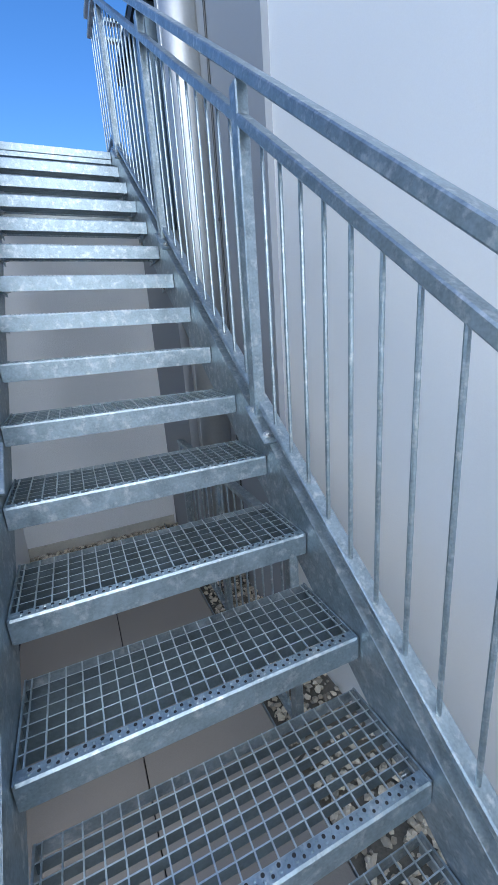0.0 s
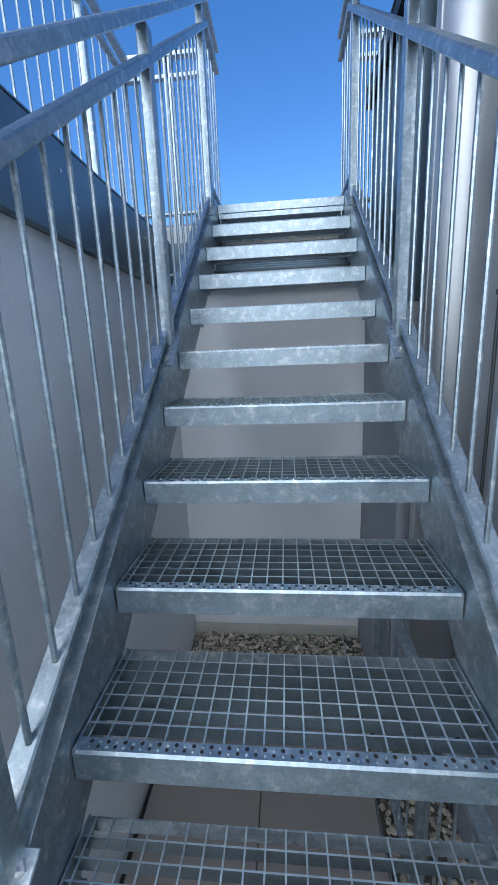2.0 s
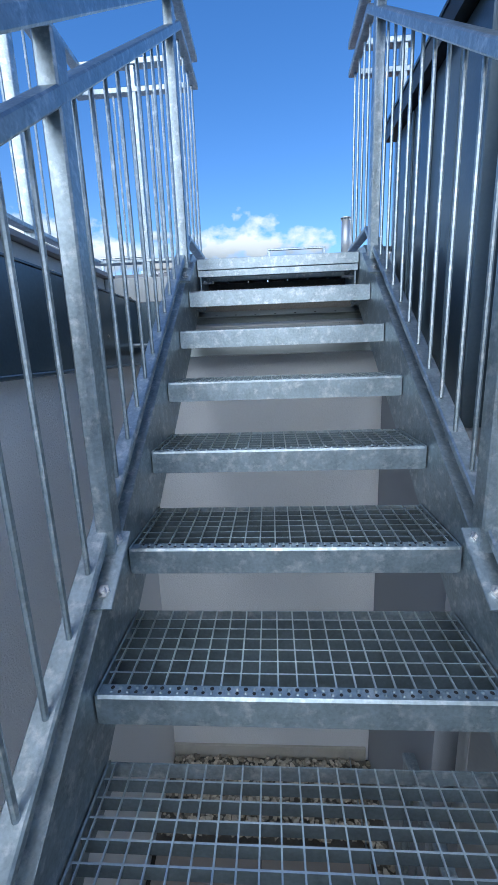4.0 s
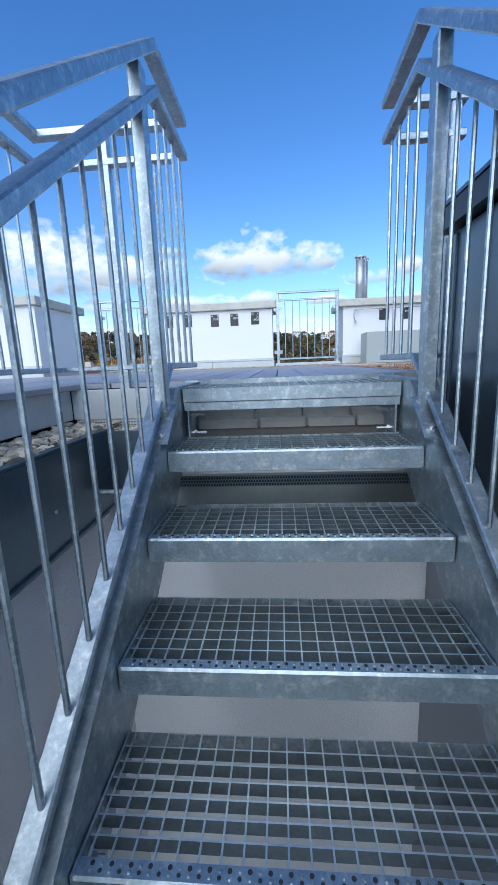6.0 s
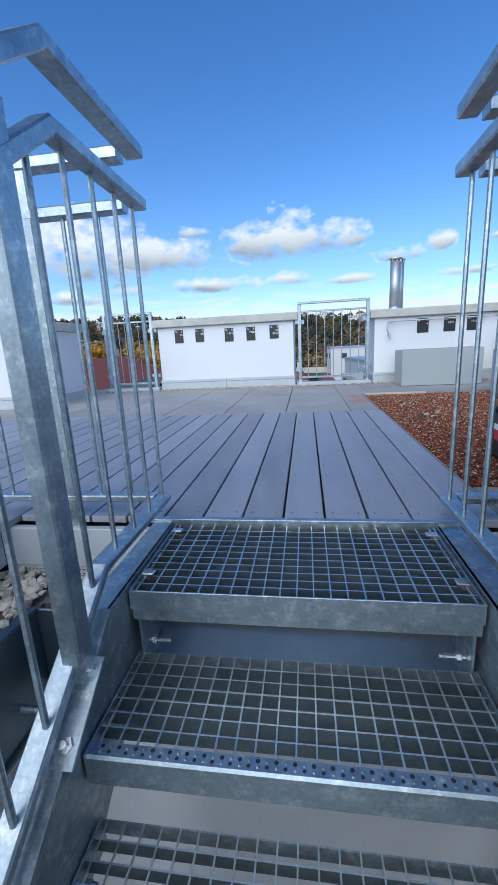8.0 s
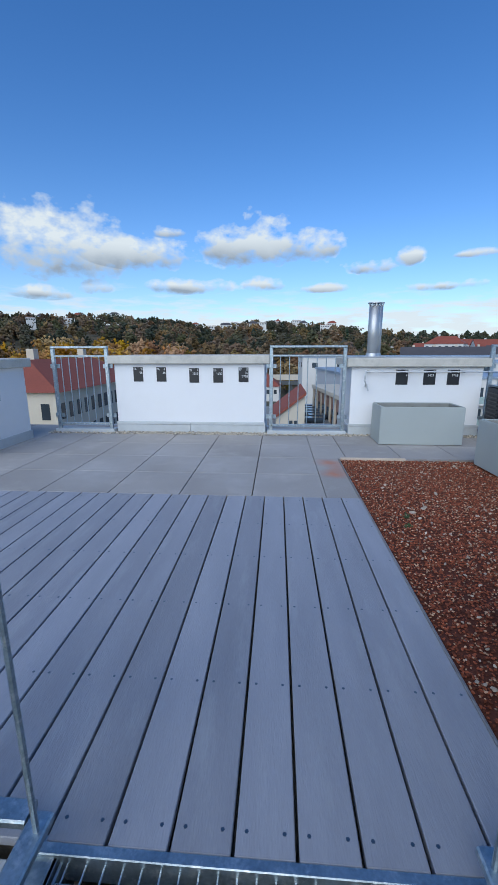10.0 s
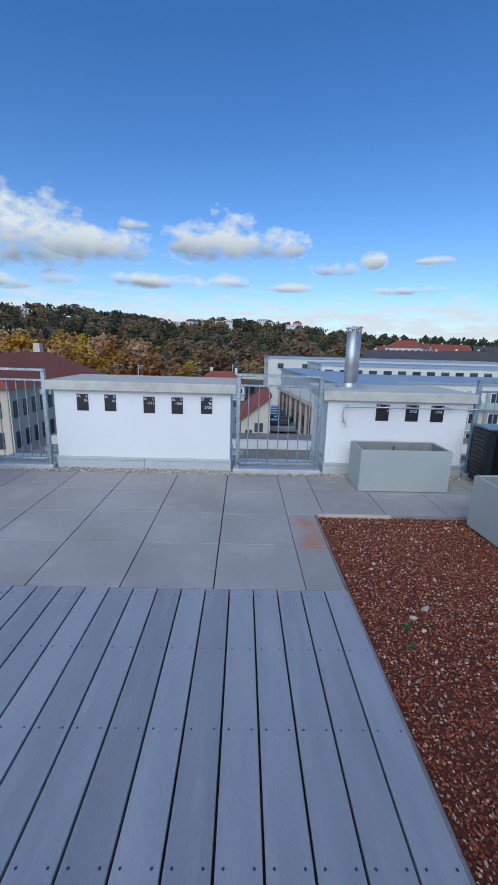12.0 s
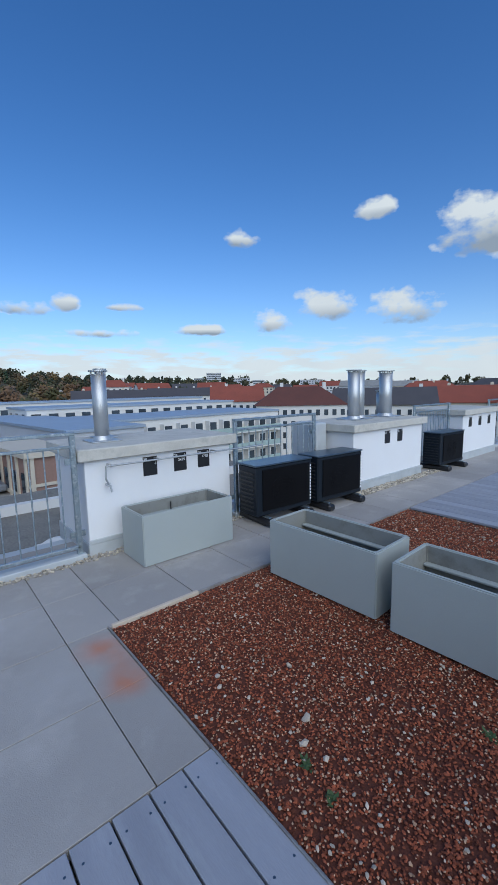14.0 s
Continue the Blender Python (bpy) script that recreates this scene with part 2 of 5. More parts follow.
RED = mat("red_label", (0.55, 0.03, 0.05), 0.5, 0, 0.05, 10, 100, 0.0)
EDGE = mat("dull_edging_steel", (0.33, 0.32, 0.31), 0.6, 0.4, 0.2, 8, 80, 0.2, 0.1, dirt=(0.2, 0.1, 0.07), dirt_amount=0.5)
STEEL_DK = mat("dark_steel", (0.06, 0.065, 0.07), 0.5, 0.3, 0.1, 5, 80, 0.05)
LEAF = mat("small_weed", (0.055, 0.095, 0.03), 0.7, 0, 0.2, 30, 100, 0.2)


# ---- mesh helpers ----
def mesh_of(name, bm, material, smooth=False):
    me = bpy.data.meshes.new(name)
    bm.to_mesh(me)
    bm.free()
    me.materials.append(material)
    if smooth:
        for p in me.polygons:
            p.use_smooth = True
    return me


def part(name, bm, material, parent=None, label="", smooth=False, kind=""):
    me = bm if isinstance(bm, bpy.types.Mesh) else mesh_of(name, bm, material, smooth)
    ob = new(name, me)
    if parent is not None:
        ob.parent = parent
    return tagged(ob, label=label, kind=kind)


def thing(name, label, category, group="", kind="", at=(0, 0, 0), rz=0):
    ob = new(name)
    ob.empty_display_size = 0.1
    ob.matrix_world = pose(*at, 0, 0, rz)
    return tagged(ob, label, category, group, kind)


def add_box(bm, x0, x1, y0, y1, z0, z1, bevel=0.0):
    vs = [bm.verts.new(p) for p in ((x0, y0, z0), (x1, y0, z0), (x1, y1, z0), (x0, y1, z0), (x0, y0, z1), (x1, y0, z1), (x1, y1, z1), (x0, y1, z1))]
    fs = [bm.faces.new([vs[i] for i in f]) for f in ((3, 2, 1, 0), (4, 5, 6, 7), (0, 1, 5, 4), (1, 2, 6, 5), (2, 3, 7, 6), (3, 0, 4, 7))]
    if bevel:
        es = {e for f in fs for e in f.edges}
        bmesh.ops.bevel(bm, geom=list(es), offset=bevel, segments=1, affect="EDGES")
    return bm


def box(x0, x1, y0, y1, z0, z1, bevel=0.0):
    return add_box(bmesh.new(), x0, x1, y0, y1, z0, z1, bevel)


def add_rod(bm, a, b, r, sides=8, r2=None):
    a, b = Vector(a), Vector(b)
    q = (b - a).to_track_quat("Z", "Y")
    rings = []
    for p, rr in ((a, r), (b, r if r2 is None else r2)):
        rings.append([bm.verts.new(p + q @ Vector((rr * math.cos(2 * math.pi * i / sides), rr * math.sin(2 * math.pi * i / sides), 0))) for i in range(sides)])
    for i in range(sides):
        j = (i + 1) % sides
        bm.faces.new((rings[0][i], rings[0][j], rings[1][j], rings[1][i]))
    bm.faces.new(rings[0][::-1])
    bm.faces.new(rings[1])
    return bm


def rod(a, b, r, sides=8, r2=None):
    return add_rod(bmesh.new(), a, b, r, sides, r2)


def add_sweep(bm, pts, w, h, bevel=0.004):
    """A rectangular bar, w wide (level, across the run) and h high, mitred along pts."""
    pts = [Vector(p) for p in pts]
    prof = [(-w / 2 + bevel, -h / 2), (w / 2 - bevel, -h / 2), (w / 2, -h / 2 + bevel), (w / 2, h / 2 - bevel), (w / 2 - bevel, h / 2), (-w / 2 + bevel, h / 2), (-w / 2, h / 2 - bevel), (-w / 2, -h / 2 + bevel)]
    rings = []
    for i, p in enumerate(pts):
        d0 = (p - pts[i - 1]).normalized() if i else None
        d1 = (pts[i + 1] - p).normalized() if i < len(pts) - 1 else None
        d = ((d0 or d1) + (d1 or d0)).normalized()
        run = d1 or d0
        k = 1 / max(0.3, d.dot(run))
        side = d.cross(Vector((0, 0, 1))).normalized()
        up = side.cross(d).normalized()
        level_turn = d0 is not None and d1 is not None and abs(d0.z) < 1e-6 and abs(d1.z) < 1e-6
        rings.append([bm.verts.new(p + side * a * (k if level_turn else 1) + up * b * (1 if level_turn else k)) for a, b in prof])
    for r0, r1 in zip(rings, rings[1:]):
        for i in range(8):
            j = (i + 1) % 8
            bm.faces.new((r0[i], r0[j], r1[j], r1[i]))
    bm.faces.new(rings[0][::-1])
    bm.faces.new(rings[-1])
    bmesh.ops.recalc_face_normals(bm, faces=bm.faces)
    return bm


def sweep(pts, w, h, bevel=0.004):
    return add_sweep(bmesh.new(), pts, w, h, bevel)


def slab_poly(pts, axis, lo, hi):
    """A plate: the polygon pts in the plane across the axis, from lo to hi along it."""
    bm = bmesh.new()
    f = {"x": lambda p, c: (c, p[0], p[1]), "y": lambda p, c: (p[0], c, p[1]), "z": lambda p, c: (p[0], p[1], c)}[axis]
    a = [bm.verts.new(f(p, lo)) for p in pts]
    b = [bm.verts.new(f(p, hi)) for p in pts]
    n = len(pts)
    bm.faces.new(a[::-1])
    bm.faces.new(b)
    for i in range(n):
        bm.faces.new((a[i], a[(i + 1) % n], b[(i + 1) % n], b[i]))
    bmesh.ops.recalc_face_normals(bm, faces=bm.faces)
    return bm


def stones(name, area, count, size, zfun, material, seed, parent=None, flat=0.7):
    """Loose stones as one mesh: squashed, jittered octahedra with cut corners."""
    rng = np.random.default_rng(seed)
    base = np.array([(1, 0, 0), (0, 1, 0), (-1, 0, 0), (0, -1, 0), (.6, .6, .6), (-.6, .6, .6), (-.6, -.6, .6), (.6, -.6, .6), (0, 0, -.8), (0, 0, .9)])
    faces = np.array([(0, 1, 4), (1, 2, 5), (2, 3, 6), (3, 0, 7), (4, 1, 5), (5, 2, 6), (6, 3, 7), (7, 0, 4), (4, 5, 9), (5, 6, 9), (6, 7, 9), (7, 4, 9), (1, 0, 8), (2, 1, 8), (3, 2, 8), (0, 3, 8)])
    x0, x1, y0, y1 = area
    p = np.stack([rng.uniform(x0, x1, count), rng.uniform(y0, y1, count)], 1)
    s = size * rng.uniform(0.55, 1.35, count)
    v = base[None] * (1 + rng.uniform(-0.25, 0.25, (count, 10, 3)))
    v = v * np.stack([s * rng.uniform(.8, 1.3, count), s * rng.uniform(.6, 1.0, count), s * flat], 1)[:, None]
    ang, tip = rng.uniform(0, 6.28, count), rng.uniform(-.5, .5, count)
    c, d = np.cos(ang)[:, None], np.sin(ang)[:, None]
    ct, st = np.cos(tip)[:, None], np.sin(tip)[:, None]
    X, Y, Z = v[..., 0], v[..., 1], v[..., 2]
    X, Z = X * ct - Z * st, X * st + Z * ct
    v = np.stack([X * c - Y * d, X * d + Y * c, Z], 2)
    v[..., 0] += p[:, :1]
    v[..., 1] += p[:, 1:]
    v[..., 2] += np.array([zfun(a, b) for a, b in p])[:, None] + rng.uniform(-.2, .45, count)[:, None] * s[:, None]
    f = (faces[None] + 10 * np.arange(count)[:, None, None]).reshape(-1, 3)
    me = bpy.data.meshes.new(name)
    me.from_pydata(v.reshape(-1, 3).tolist(), [], f.tolist())
    me.materials.append(material)
    ob = new(name, me)
    ob.parent = parent
    return ob


def wall(name, x0, x1, y0, y1, z0, z1, material, label, bevel=0.0):
    return tagged(part(name, box(x0, x1, y0, y1, z0, z1, bevel), material), label, "wall", kind="structure")


# ---- plan ----
RUN, RISE, HALF = 0.2493, 0.183, 0.40
STEPS = 18
GROUND = -3.26
SLOPE = RISE / RUN
DECK_Y0, DECK_Y1, DECK_X1, DECK_Z = 0.385, 2.42, 0.593, 0.02


def nose(y):
    return SLOPE * y



# ---- the stair well ----
tagged(part("floor_lower_base", box(-6, 3, -9, 0.6, GROUND - 0.3, GROUND - 0.05), DARK), "dark bedding under the paving of the lower terrace", "floor", kind="structure")
wall("wall_west", -1.02, -0.80, -2.7, 0.17, GROUND - 0.2, -0.50, PLASTER_G, "grey rendered wall along the open stair")
# unseen wall, added to close the space under the deck; also bounces sun
wall("wall_south", -6.0, -1.03, -2.70, -2.45, GROUND - 0.2, -0.86, PLASTER_G, "added unseen grey rendered wall beside the lower terrace")
wall("wall_north", -1.02, 0.58, 0.17, 0.40, GROUND - 0.2, -0.44, PLASTER_G, "grey rendered wall under the stair landing")
wall("wall_east", 0.86, 1.2, -9, -1.80, GROUND - 0.2, 0.9, PLASTER_W, "bright white rendered wall beside the open stair")
wall("wall_recess", 0.825, 1.2, -1.80, 0.10, GROUND - 0.2, 0.88, PLASTER_D, "slate grey rendered wall beside the silver duct")
# unseen wall, added to close the terrace and shape light from behind
wall("wall_behind", -9, 0.86, -9.4, -9.0, GROUND - 0.2, -1.9, PLASTER_W, "added unseen white wall behind the lower terrace")
baseb = part("baseboard", box(-0.80, 0.56, 0.150, 0.17, GROUND - 0.05, GROUND + 0.07, 0.003), CONCRETE)
tagged(baseb, "narrow grey plinth strip at the foot of the wall", "plinth", kind="structure")

# pale floor out of view, added to reflect light onto the white wall
tagged(part("floor_lower_west", box(-6, -0.79, -9, -2.71, GROUND - 0.049, GROUND - 0.004), CONCRETE), "added unseen pale concrete floor bouncing light to the white wall", "floor", kind="structure")
paving = thing("floor_lower", "brown-grey large concrete slabs under the open stair", "paving", kind="structure")
slab_mesh = mesh_of("slab", box(-0.300, 0.300, -0.60, 0.60, -0.04, 0, 0.003), PAVER_B)
for i, cx in enumerate((-0.463, 0.142, -1.068 - 0.0)):
    for j in range(5):
        if cx < -0.8:
            continue
        s = part("slab", slab_mesh, None, paving)
        s.location = (cx, -0.36 - 0.62 - j * 1.206, GROUND)
grav = thing("gravel_strip", "strips of rounded pale and brown gravel beside the paving", "gravel", kind="stuff")
part("gravel_bed", box(0.45, 0.86, -9, 0.15, GROUND - 0.09, GROUND - 0.035), PEBBLE_BED, grav)
part("gravel_bed", box(-0.80, 0.45, -0.36, 0.15, GROUND - 0.09, GROUND - 0.035), PEBBLE_BED, grav)
stones("gravel", (0.47, 0.85, -5.2, 0.14), 2600, 0.017, lambda x, y: GROUND - 0.02, PEBBLE, 3, grav)
stones("gravel", (-0.78, 0.47, -0.34, 0.14), 1500, 0.017, lambda x, y: GROUND - 0.02, PEBBLE, 4, grav)
edge = part("edging_strip", box(0.444, 0.449, -6.4, 0.14, GROUND - 0.06, GROUND + 0.012), GALV)
tagged(edge, "thin galvanised edging strip between slabs and gravel", "edging")

# sheet-steel coping on the west wall
cop = thing("parapet_cladding", "dark sheet-steel cladding along the top of the west wall", "cladding")
part("face_sheet", box(-0.785, -0.77, -2.69, 0.14, -0.50, -0.17, 0.002), GALV_DARK, cop)
part("drip_edge", sweep([(-0.772, -2.69, -0.497), (-0.772, 0.14, -0.497)], 0.03, 0.014, 0.003), GALV_DARK, cop)
part("top_fold", box(-0.80, -0.768, -2.69, 0.14, -0.168, -0.160, 0.001), GALV_DARK, cop)
for y in (-0.30, -1.18, -2.06):
    part("screw", rod((-0.766, y, -0.36), (-0.772, y, -0.36), 0.007, 8), BOLT, cop)
    part("screw", rod((-0.766, y - 0.1, -0.27), (-0.772, y - 0.1, -0.27), 0.007, 8), BOLT, cop)
part("end_fold", box(-0.79, -0.62, 0.142, 0.152, -0.42, -0.17, 0.002), GALV_DARK, cop)
part("corner_block", box(-0.66, -0.56, 0.06, 0.14, -0.44, -0.30, 0.004), CONCRETE, cop, "pale mortar block at the end of the cladding")
part("cross_tube", rod((-0.78, 0.02, -0.40), (-0.47, 0.02, -0.40), 0.012, 10), GALV, cop)

# gravel gutter between cladding and the upper terrace
gut = thing("gravel_gutter", "gutter of grey and ochre pebbles beside the terrace edge", "gravel", kind="stuff")
part("gutter_bed", box(-1.03, -0.79, -2.69, 0.345, -0.50, -0.19), PEBBLE_BED, gut)
part("gutter_bed", box(-0.79, 0.52, 0.20, 0.345, -0.43, -0.19), PEBBLE_BED, gut)
stones("gravel", (-1.02, -0.80, -1.9, 0.33), 900, 0.021, lambda x, y: -0.172, PEBBLE, 5, gut)
stones("gravel", (-0.78, -0.47, 0.215, 0.335), 240, 0.014, lambda x, y: -0.187, PEBBLE, 6, gut)
kerb = thing("bedding_kerb", "rough cracked grey mortar kerb under the landing edge", "kerb")
for i, (x0, x1, dz) in enumerate(((-0.42, -0.15, 0.004), (-0.147, 0.06, -0.003), (0.064, 0.27, 0.002), (0.273, 0.42, -0.004))):
    part("kerb_block", box(x0, x1, 0.285 + 0.004 * (i % 2), 0.338, -0.21, -0.115 + dz, 0.006), CONCRETE, kerb)
    part("kerb_block", box(x0 + 0.02, x1 + 0.015, 0.25, 0.283, -0.21, -0.150 - dz, 0.006), CONCRETE, kerb)
flash = part("flashing", slab_poly([(0.05, -0.47), (0.06, -0.47), (0.075, -0.27), (0.20, -0.235), (0.20, -0.243), (0.068, -0.28)], "x", -0.55, 0.54), mat("dull_zinc", (0.24, 0.26, 0.255), 0.35, 0.9, 0.2, 6, 80, 0.06, 0.06))
part("folded_rim", slab_poly([(0.030, -0.342), (0.026, -0.332), (0.030, -0.315), (0.048, -0.306), (0.066, -0.304), (0.066, -0.342)], "x", -0.55, 0.54), DUCT, flash, "shiny rolled rim")
part("top_sheet", slab_poly([(0.072, -0.266), (0.20, -0.231), (0.20, -0.234), (0.072, -0.269)], "x", -0.47, 0.47), ZINC, flash)
part("sheet_seam", slab_poly([(0.075, -0.2645), (0.195, -0.231), (0.195, -0.228), (0.075, -0.2615)], "x", -0.106, -0.094), ZINC, flash)
for i in range(9):
    x = -0.43 + i * 0.1045
    part("drain_hole", rod((x, 0.090, -0.2640), (x, 0.090, -0.2595), 0.006, 10), DARK, flash)
part("rim_joint", rod((-0.55, 0.027, -0.322), (0.54, 0.027, -0.322), 0.002, 6), BOLT, flash)
part("drain_strip", box(-0.55, 0.54, 0.046, 0.054, -0.392, -0.346, 0.001), GALV_DARK, flash)
bm = bmesh.new()
for i in range(98):
    for j in range(3):
        x, z = -0.535 + i * 0.011 + 0.0055 * (j % 2), -0.384 + j * 0.0135
        add_box(bm, x - 0.0036, x + 0.0036, 0.0440, 0.0465, z - 0.0045, z + 0.0045)
part("drain_hole_pattern", bm, DARK, flash, kind="stuff")
tagged(flash, "shiny bent sheet-metal flashing under the landing", "flashing")
perf = thing("gravel_stop", "perforated steel strip holding the gravel back under the deck edge", "edging")
bm = bmesh.new()
for i in range(112):
    for j in range(1):
        x, z = -1.0 + i * 0.0135, -0.20
        add_box(bm, x, x + 0.006, 0.343, 0.346, z, z + 0.056)
for z in (-0.20, -0.186, -0.172, -0.158, -0.147):
    add_box(bm, -1.0, 0.52, 0.342, 0.347, z, z + 0.008)
part("perforated_sheet", bm, UPSTAND, perf)
part("backing", box(-1.0, 0.52, 0.352, 0.36, -0.26, -0.14), DARK, perf)

# sheet-steel clad shaft on the east side
shaft = thing("clad_shaft", "tall shaft clad in dark weathered sheet steel with a cap", "shaft")
part("side_sheet", box(0.575, 1.6, -0.80, 0.06, -0.72, 0.50, 0.004), GALV_DARK, shaft)
part("lower_wall", box(0.582, 1.6, -0.79, 0.30, GROUND - 0.05, -0.722), PLASTER_D, shaft, "grey rendered base of the shaft")
for y in (-0.62, -0.40, -0.18, 0.03):
    part("standing_seam", box(0.566, 0.576, y - 0.006, y + 0.006, -0.71, 0.49, 0.002), GALV_DARK, shaft)
part("cap", slab_poly([(0.535, 0.505), (0.535, 0.575), (1.65, 0.60), (1.65, 0.505)], "y", -0.85, 0.11), BLACK, shaft, "black edged cap sheet")
part("cap_top", slab_poly([(0.531, 0.578), (0.531, 0.590), (1.65, 0.615), (1.65, 0.603)], "y", -0.85, 0.115), GALV_DARK, shaft)
duct = thing("ventilation_duct", "tall shiny silver ventilation duct with a riveted seam", "duct")
part("pipe", rod((0.725, -0.95, GROUND), (0.725, -0.95, 1.9), 0.118, 48), DUCT, duct, smooth=True)
part("seam_strip", box(0.608, 0.616, -0.985, -0.955, GROUND, 1.9, 0.002), DUCT, duct)
part("collar", rod((0.725, -0.95, 1.10), (0.725, -0.95, 1.14), 0.123, 48), DUCT, duct)
cab = thing("cable", "thin dark cable running down the grey wall", "cable")
part("cable", rod((0.818, -1.16, GROUND), (0.818, -1.16, 0.86), 0.007, 8), STEEL_DK, cab)
for z in (-1.9, -0.75, 0.4):
    part("clip", box(0.808, 0.824, -1.172, -1.148, z, z + 0.02, 0.002), STEEL_DK, cab)

# fence of upright bars at the foot of the stair
low = thing("lower_railing", "galvanised bar railing on the lower terrace beside gravel", "railing")
for y in (-2.42, -1.55, -0.72):
    part("post", box(0.50, 0.54, y - 0.025, y + 0.025, GROUND, GROUND + 1.05, 0.004), GALV, low)
part("top_rail", sweep([(0.52, -2.42, GROUND + 1.065), (0.52, -0.70, GROUND + 1.065)], 0.05, 0.03), GALV, low)
part("bottom_rail", sweep([(0.52, -2.42, GROUND + 0.10), (0.52, -0.70, GROUND + 0.10)], 0.04, 0.02), GALV, low)
bar_mesh = mesh_of("baluster", rod((0, 0, 0.10), (0, 0, 1.05), 0.006, 8), GALV)
for i in range(16):
    part("baluster", bar_mesh, None, low).location = (0.52, -2.33 + i * 0.105, GROUND)

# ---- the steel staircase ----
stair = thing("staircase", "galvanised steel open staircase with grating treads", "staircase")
DEPTH = 0.268
end_mesh = mesh_of("end_plate", box(0.001, 0.006, 0.0, DEPTH, -0.062, 0.004), GALV)
nb = slab_poly([(0, -0.064), (0, -0.004), (0.004, 0.002), (0.030, 0.002), (0.030, -0.004), (0.006, -0.004), (0.004, -0.006), (0.004, -0.064)], "x", -HALF + 0.006, HALF - 0.006)
nose_mesh = mesh_of("nosing", nb, GALV)
stud = bmesh.new()
for i in range(23):
    for r, off in ((0.0125, 0.0), (0.0225, 0.5)):
        x = -HALF + 0.03 + (i + off) * 0.0335
        if x < HALF - 0.02:
            add_rod(stud, (x, r, 0.0015), (x, r, 0.0055), 0.0042, 6, 0.0026)
stud_mesh = mesh_of("grip_studs", stud, GALV)
hole = bmesh.new()
for i in range(23):
    x = -HALF + 0.03 + i * 0.0335
    add_rod(hole, (x, 0.0225, 0.0018), (x, 0.0225, 0.0026), 0.0042, 8)
    x += 0.01675
    if x < HALF - 0.02:
        add_rod(hole, (x, 0.0125, 0.0018), (x, 0.0125, 0.0026), 0.0036, 8)
hole_mesh = mesh_of("grip_perforation", hole, DARK)
# grating steel in two tones: shade on bar sides, light on tops and rods
GRATE_SHADED = mat("shaded_grating_steel", (0.22, 0.27, 0.295), 0.42, 0.9, 0.2, 14, 130, 0.1, 0.16)
GRATE_LIT = mat("lit_grating_steel", (0.62, 0.68, 0.70), 0.38, 0.92, 0.15, 14, 130, 0.08, 0.12)
bear_mesh = mesh_of("bearing_bar", box(-HALF + 0.006, HALF - 0.006, -0.0017, 0.0017, -0.030, 0.0), GRATE_SHADED)
bear_mesh.materials.append(GRATE_LIT)                    # bar tops in the lighter tone: light put into the colour
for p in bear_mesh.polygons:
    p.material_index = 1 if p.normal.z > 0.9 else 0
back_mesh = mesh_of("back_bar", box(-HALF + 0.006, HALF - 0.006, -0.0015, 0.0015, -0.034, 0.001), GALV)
crod_mesh = mesh_of("cross_rod", box(-0.0016, 0.0016, 0.030, DEPTH, -0.004, 0.0012), GRATE_LIT)
bolt_mesh = mesh_of("bolt", add_rod(rod((0, 0, 0), (0.012, 0, 0), 0.009, 6), (0.012, 0, 0), (0.024, 0, 0), 0.005, 8), BOLT)
ROWS, COLS = 7, 21
for k in range(1, STEPS):
    tr = part("tread", nose_mesh, None, stair)
    tr.location = (0, -RUN * k, -RISE * k)
    for ex in (-HALF, HALF - 0.007):
        part("end_plate", end_mesh, None, tr).location = (ex, 0, 0)
    part("grip_studs", stud_mesh, None, tr, kind="stuff")
    part("grip_perforation", hole_mesh, None, tr, kind="stuff")
    for j in range(ROWS):
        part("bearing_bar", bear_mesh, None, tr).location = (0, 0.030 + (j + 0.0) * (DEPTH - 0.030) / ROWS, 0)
    part("back_bar", back_mesh, None, tr).location = (0, DEPTH - 0.002, 0)
    if k < 15:
        for i in range(COLS):
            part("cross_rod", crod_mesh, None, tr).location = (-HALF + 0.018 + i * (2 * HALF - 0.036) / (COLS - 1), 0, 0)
    else:
        bm = bmesh.new()
        for i in range(COLS):
            x = -HALF + 0.018 + i * (2 * HALF - 0.036) / (COLS - 1)
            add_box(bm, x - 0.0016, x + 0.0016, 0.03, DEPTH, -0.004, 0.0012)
        part("cross_rods", bm, GRATE_LIT, tr, kind="stuff")
    for sx in (-1, 1):
        for dy in (0.06, 0.19):
            b = part("bolt", bolt_mesh, None, tr)
            b.matrix_basis = pose(sx * (HALF - 0.0055), dy, -0.045, 0, 0, 180 if sx > 0 else 0)

# landing: grating in an angle frame
LEND = 0.362
land = part("landing_frame", box(-HALF + 0.002, HALF - 0.002, 0.0, 0.005, -0.047, 0.003, 0.001), GALV, stair)
for ex in (-HALF + 0.002, HALF - 0.008):
    part("side_angle", box(ex, ex + 0.006, 0.005, LEND, -0.05, 0.003), GALV, land)
part("lower_plate", slab_poly([(0.006, -0.079), (0.006, -0.050), (0.028, -0.050), (0.028, -0.054), (0.010, -0.054), (0.010, -0.079)], "x", -HALF + 0.004, HALF - 0.004), GALV, land)
part("rear_plate", box(-0.47, 0.47, LEND, LEND + 0.022, -0.047, 0.022, 0.002), GALV, land)
lrod_mesh = mesh_of("cross_rod", box(-0.0016, 0.0016, 0.005, LEND, -0.004, 0.0012), GRATE_LIT)
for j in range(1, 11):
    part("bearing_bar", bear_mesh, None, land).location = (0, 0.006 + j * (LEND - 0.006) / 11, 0)
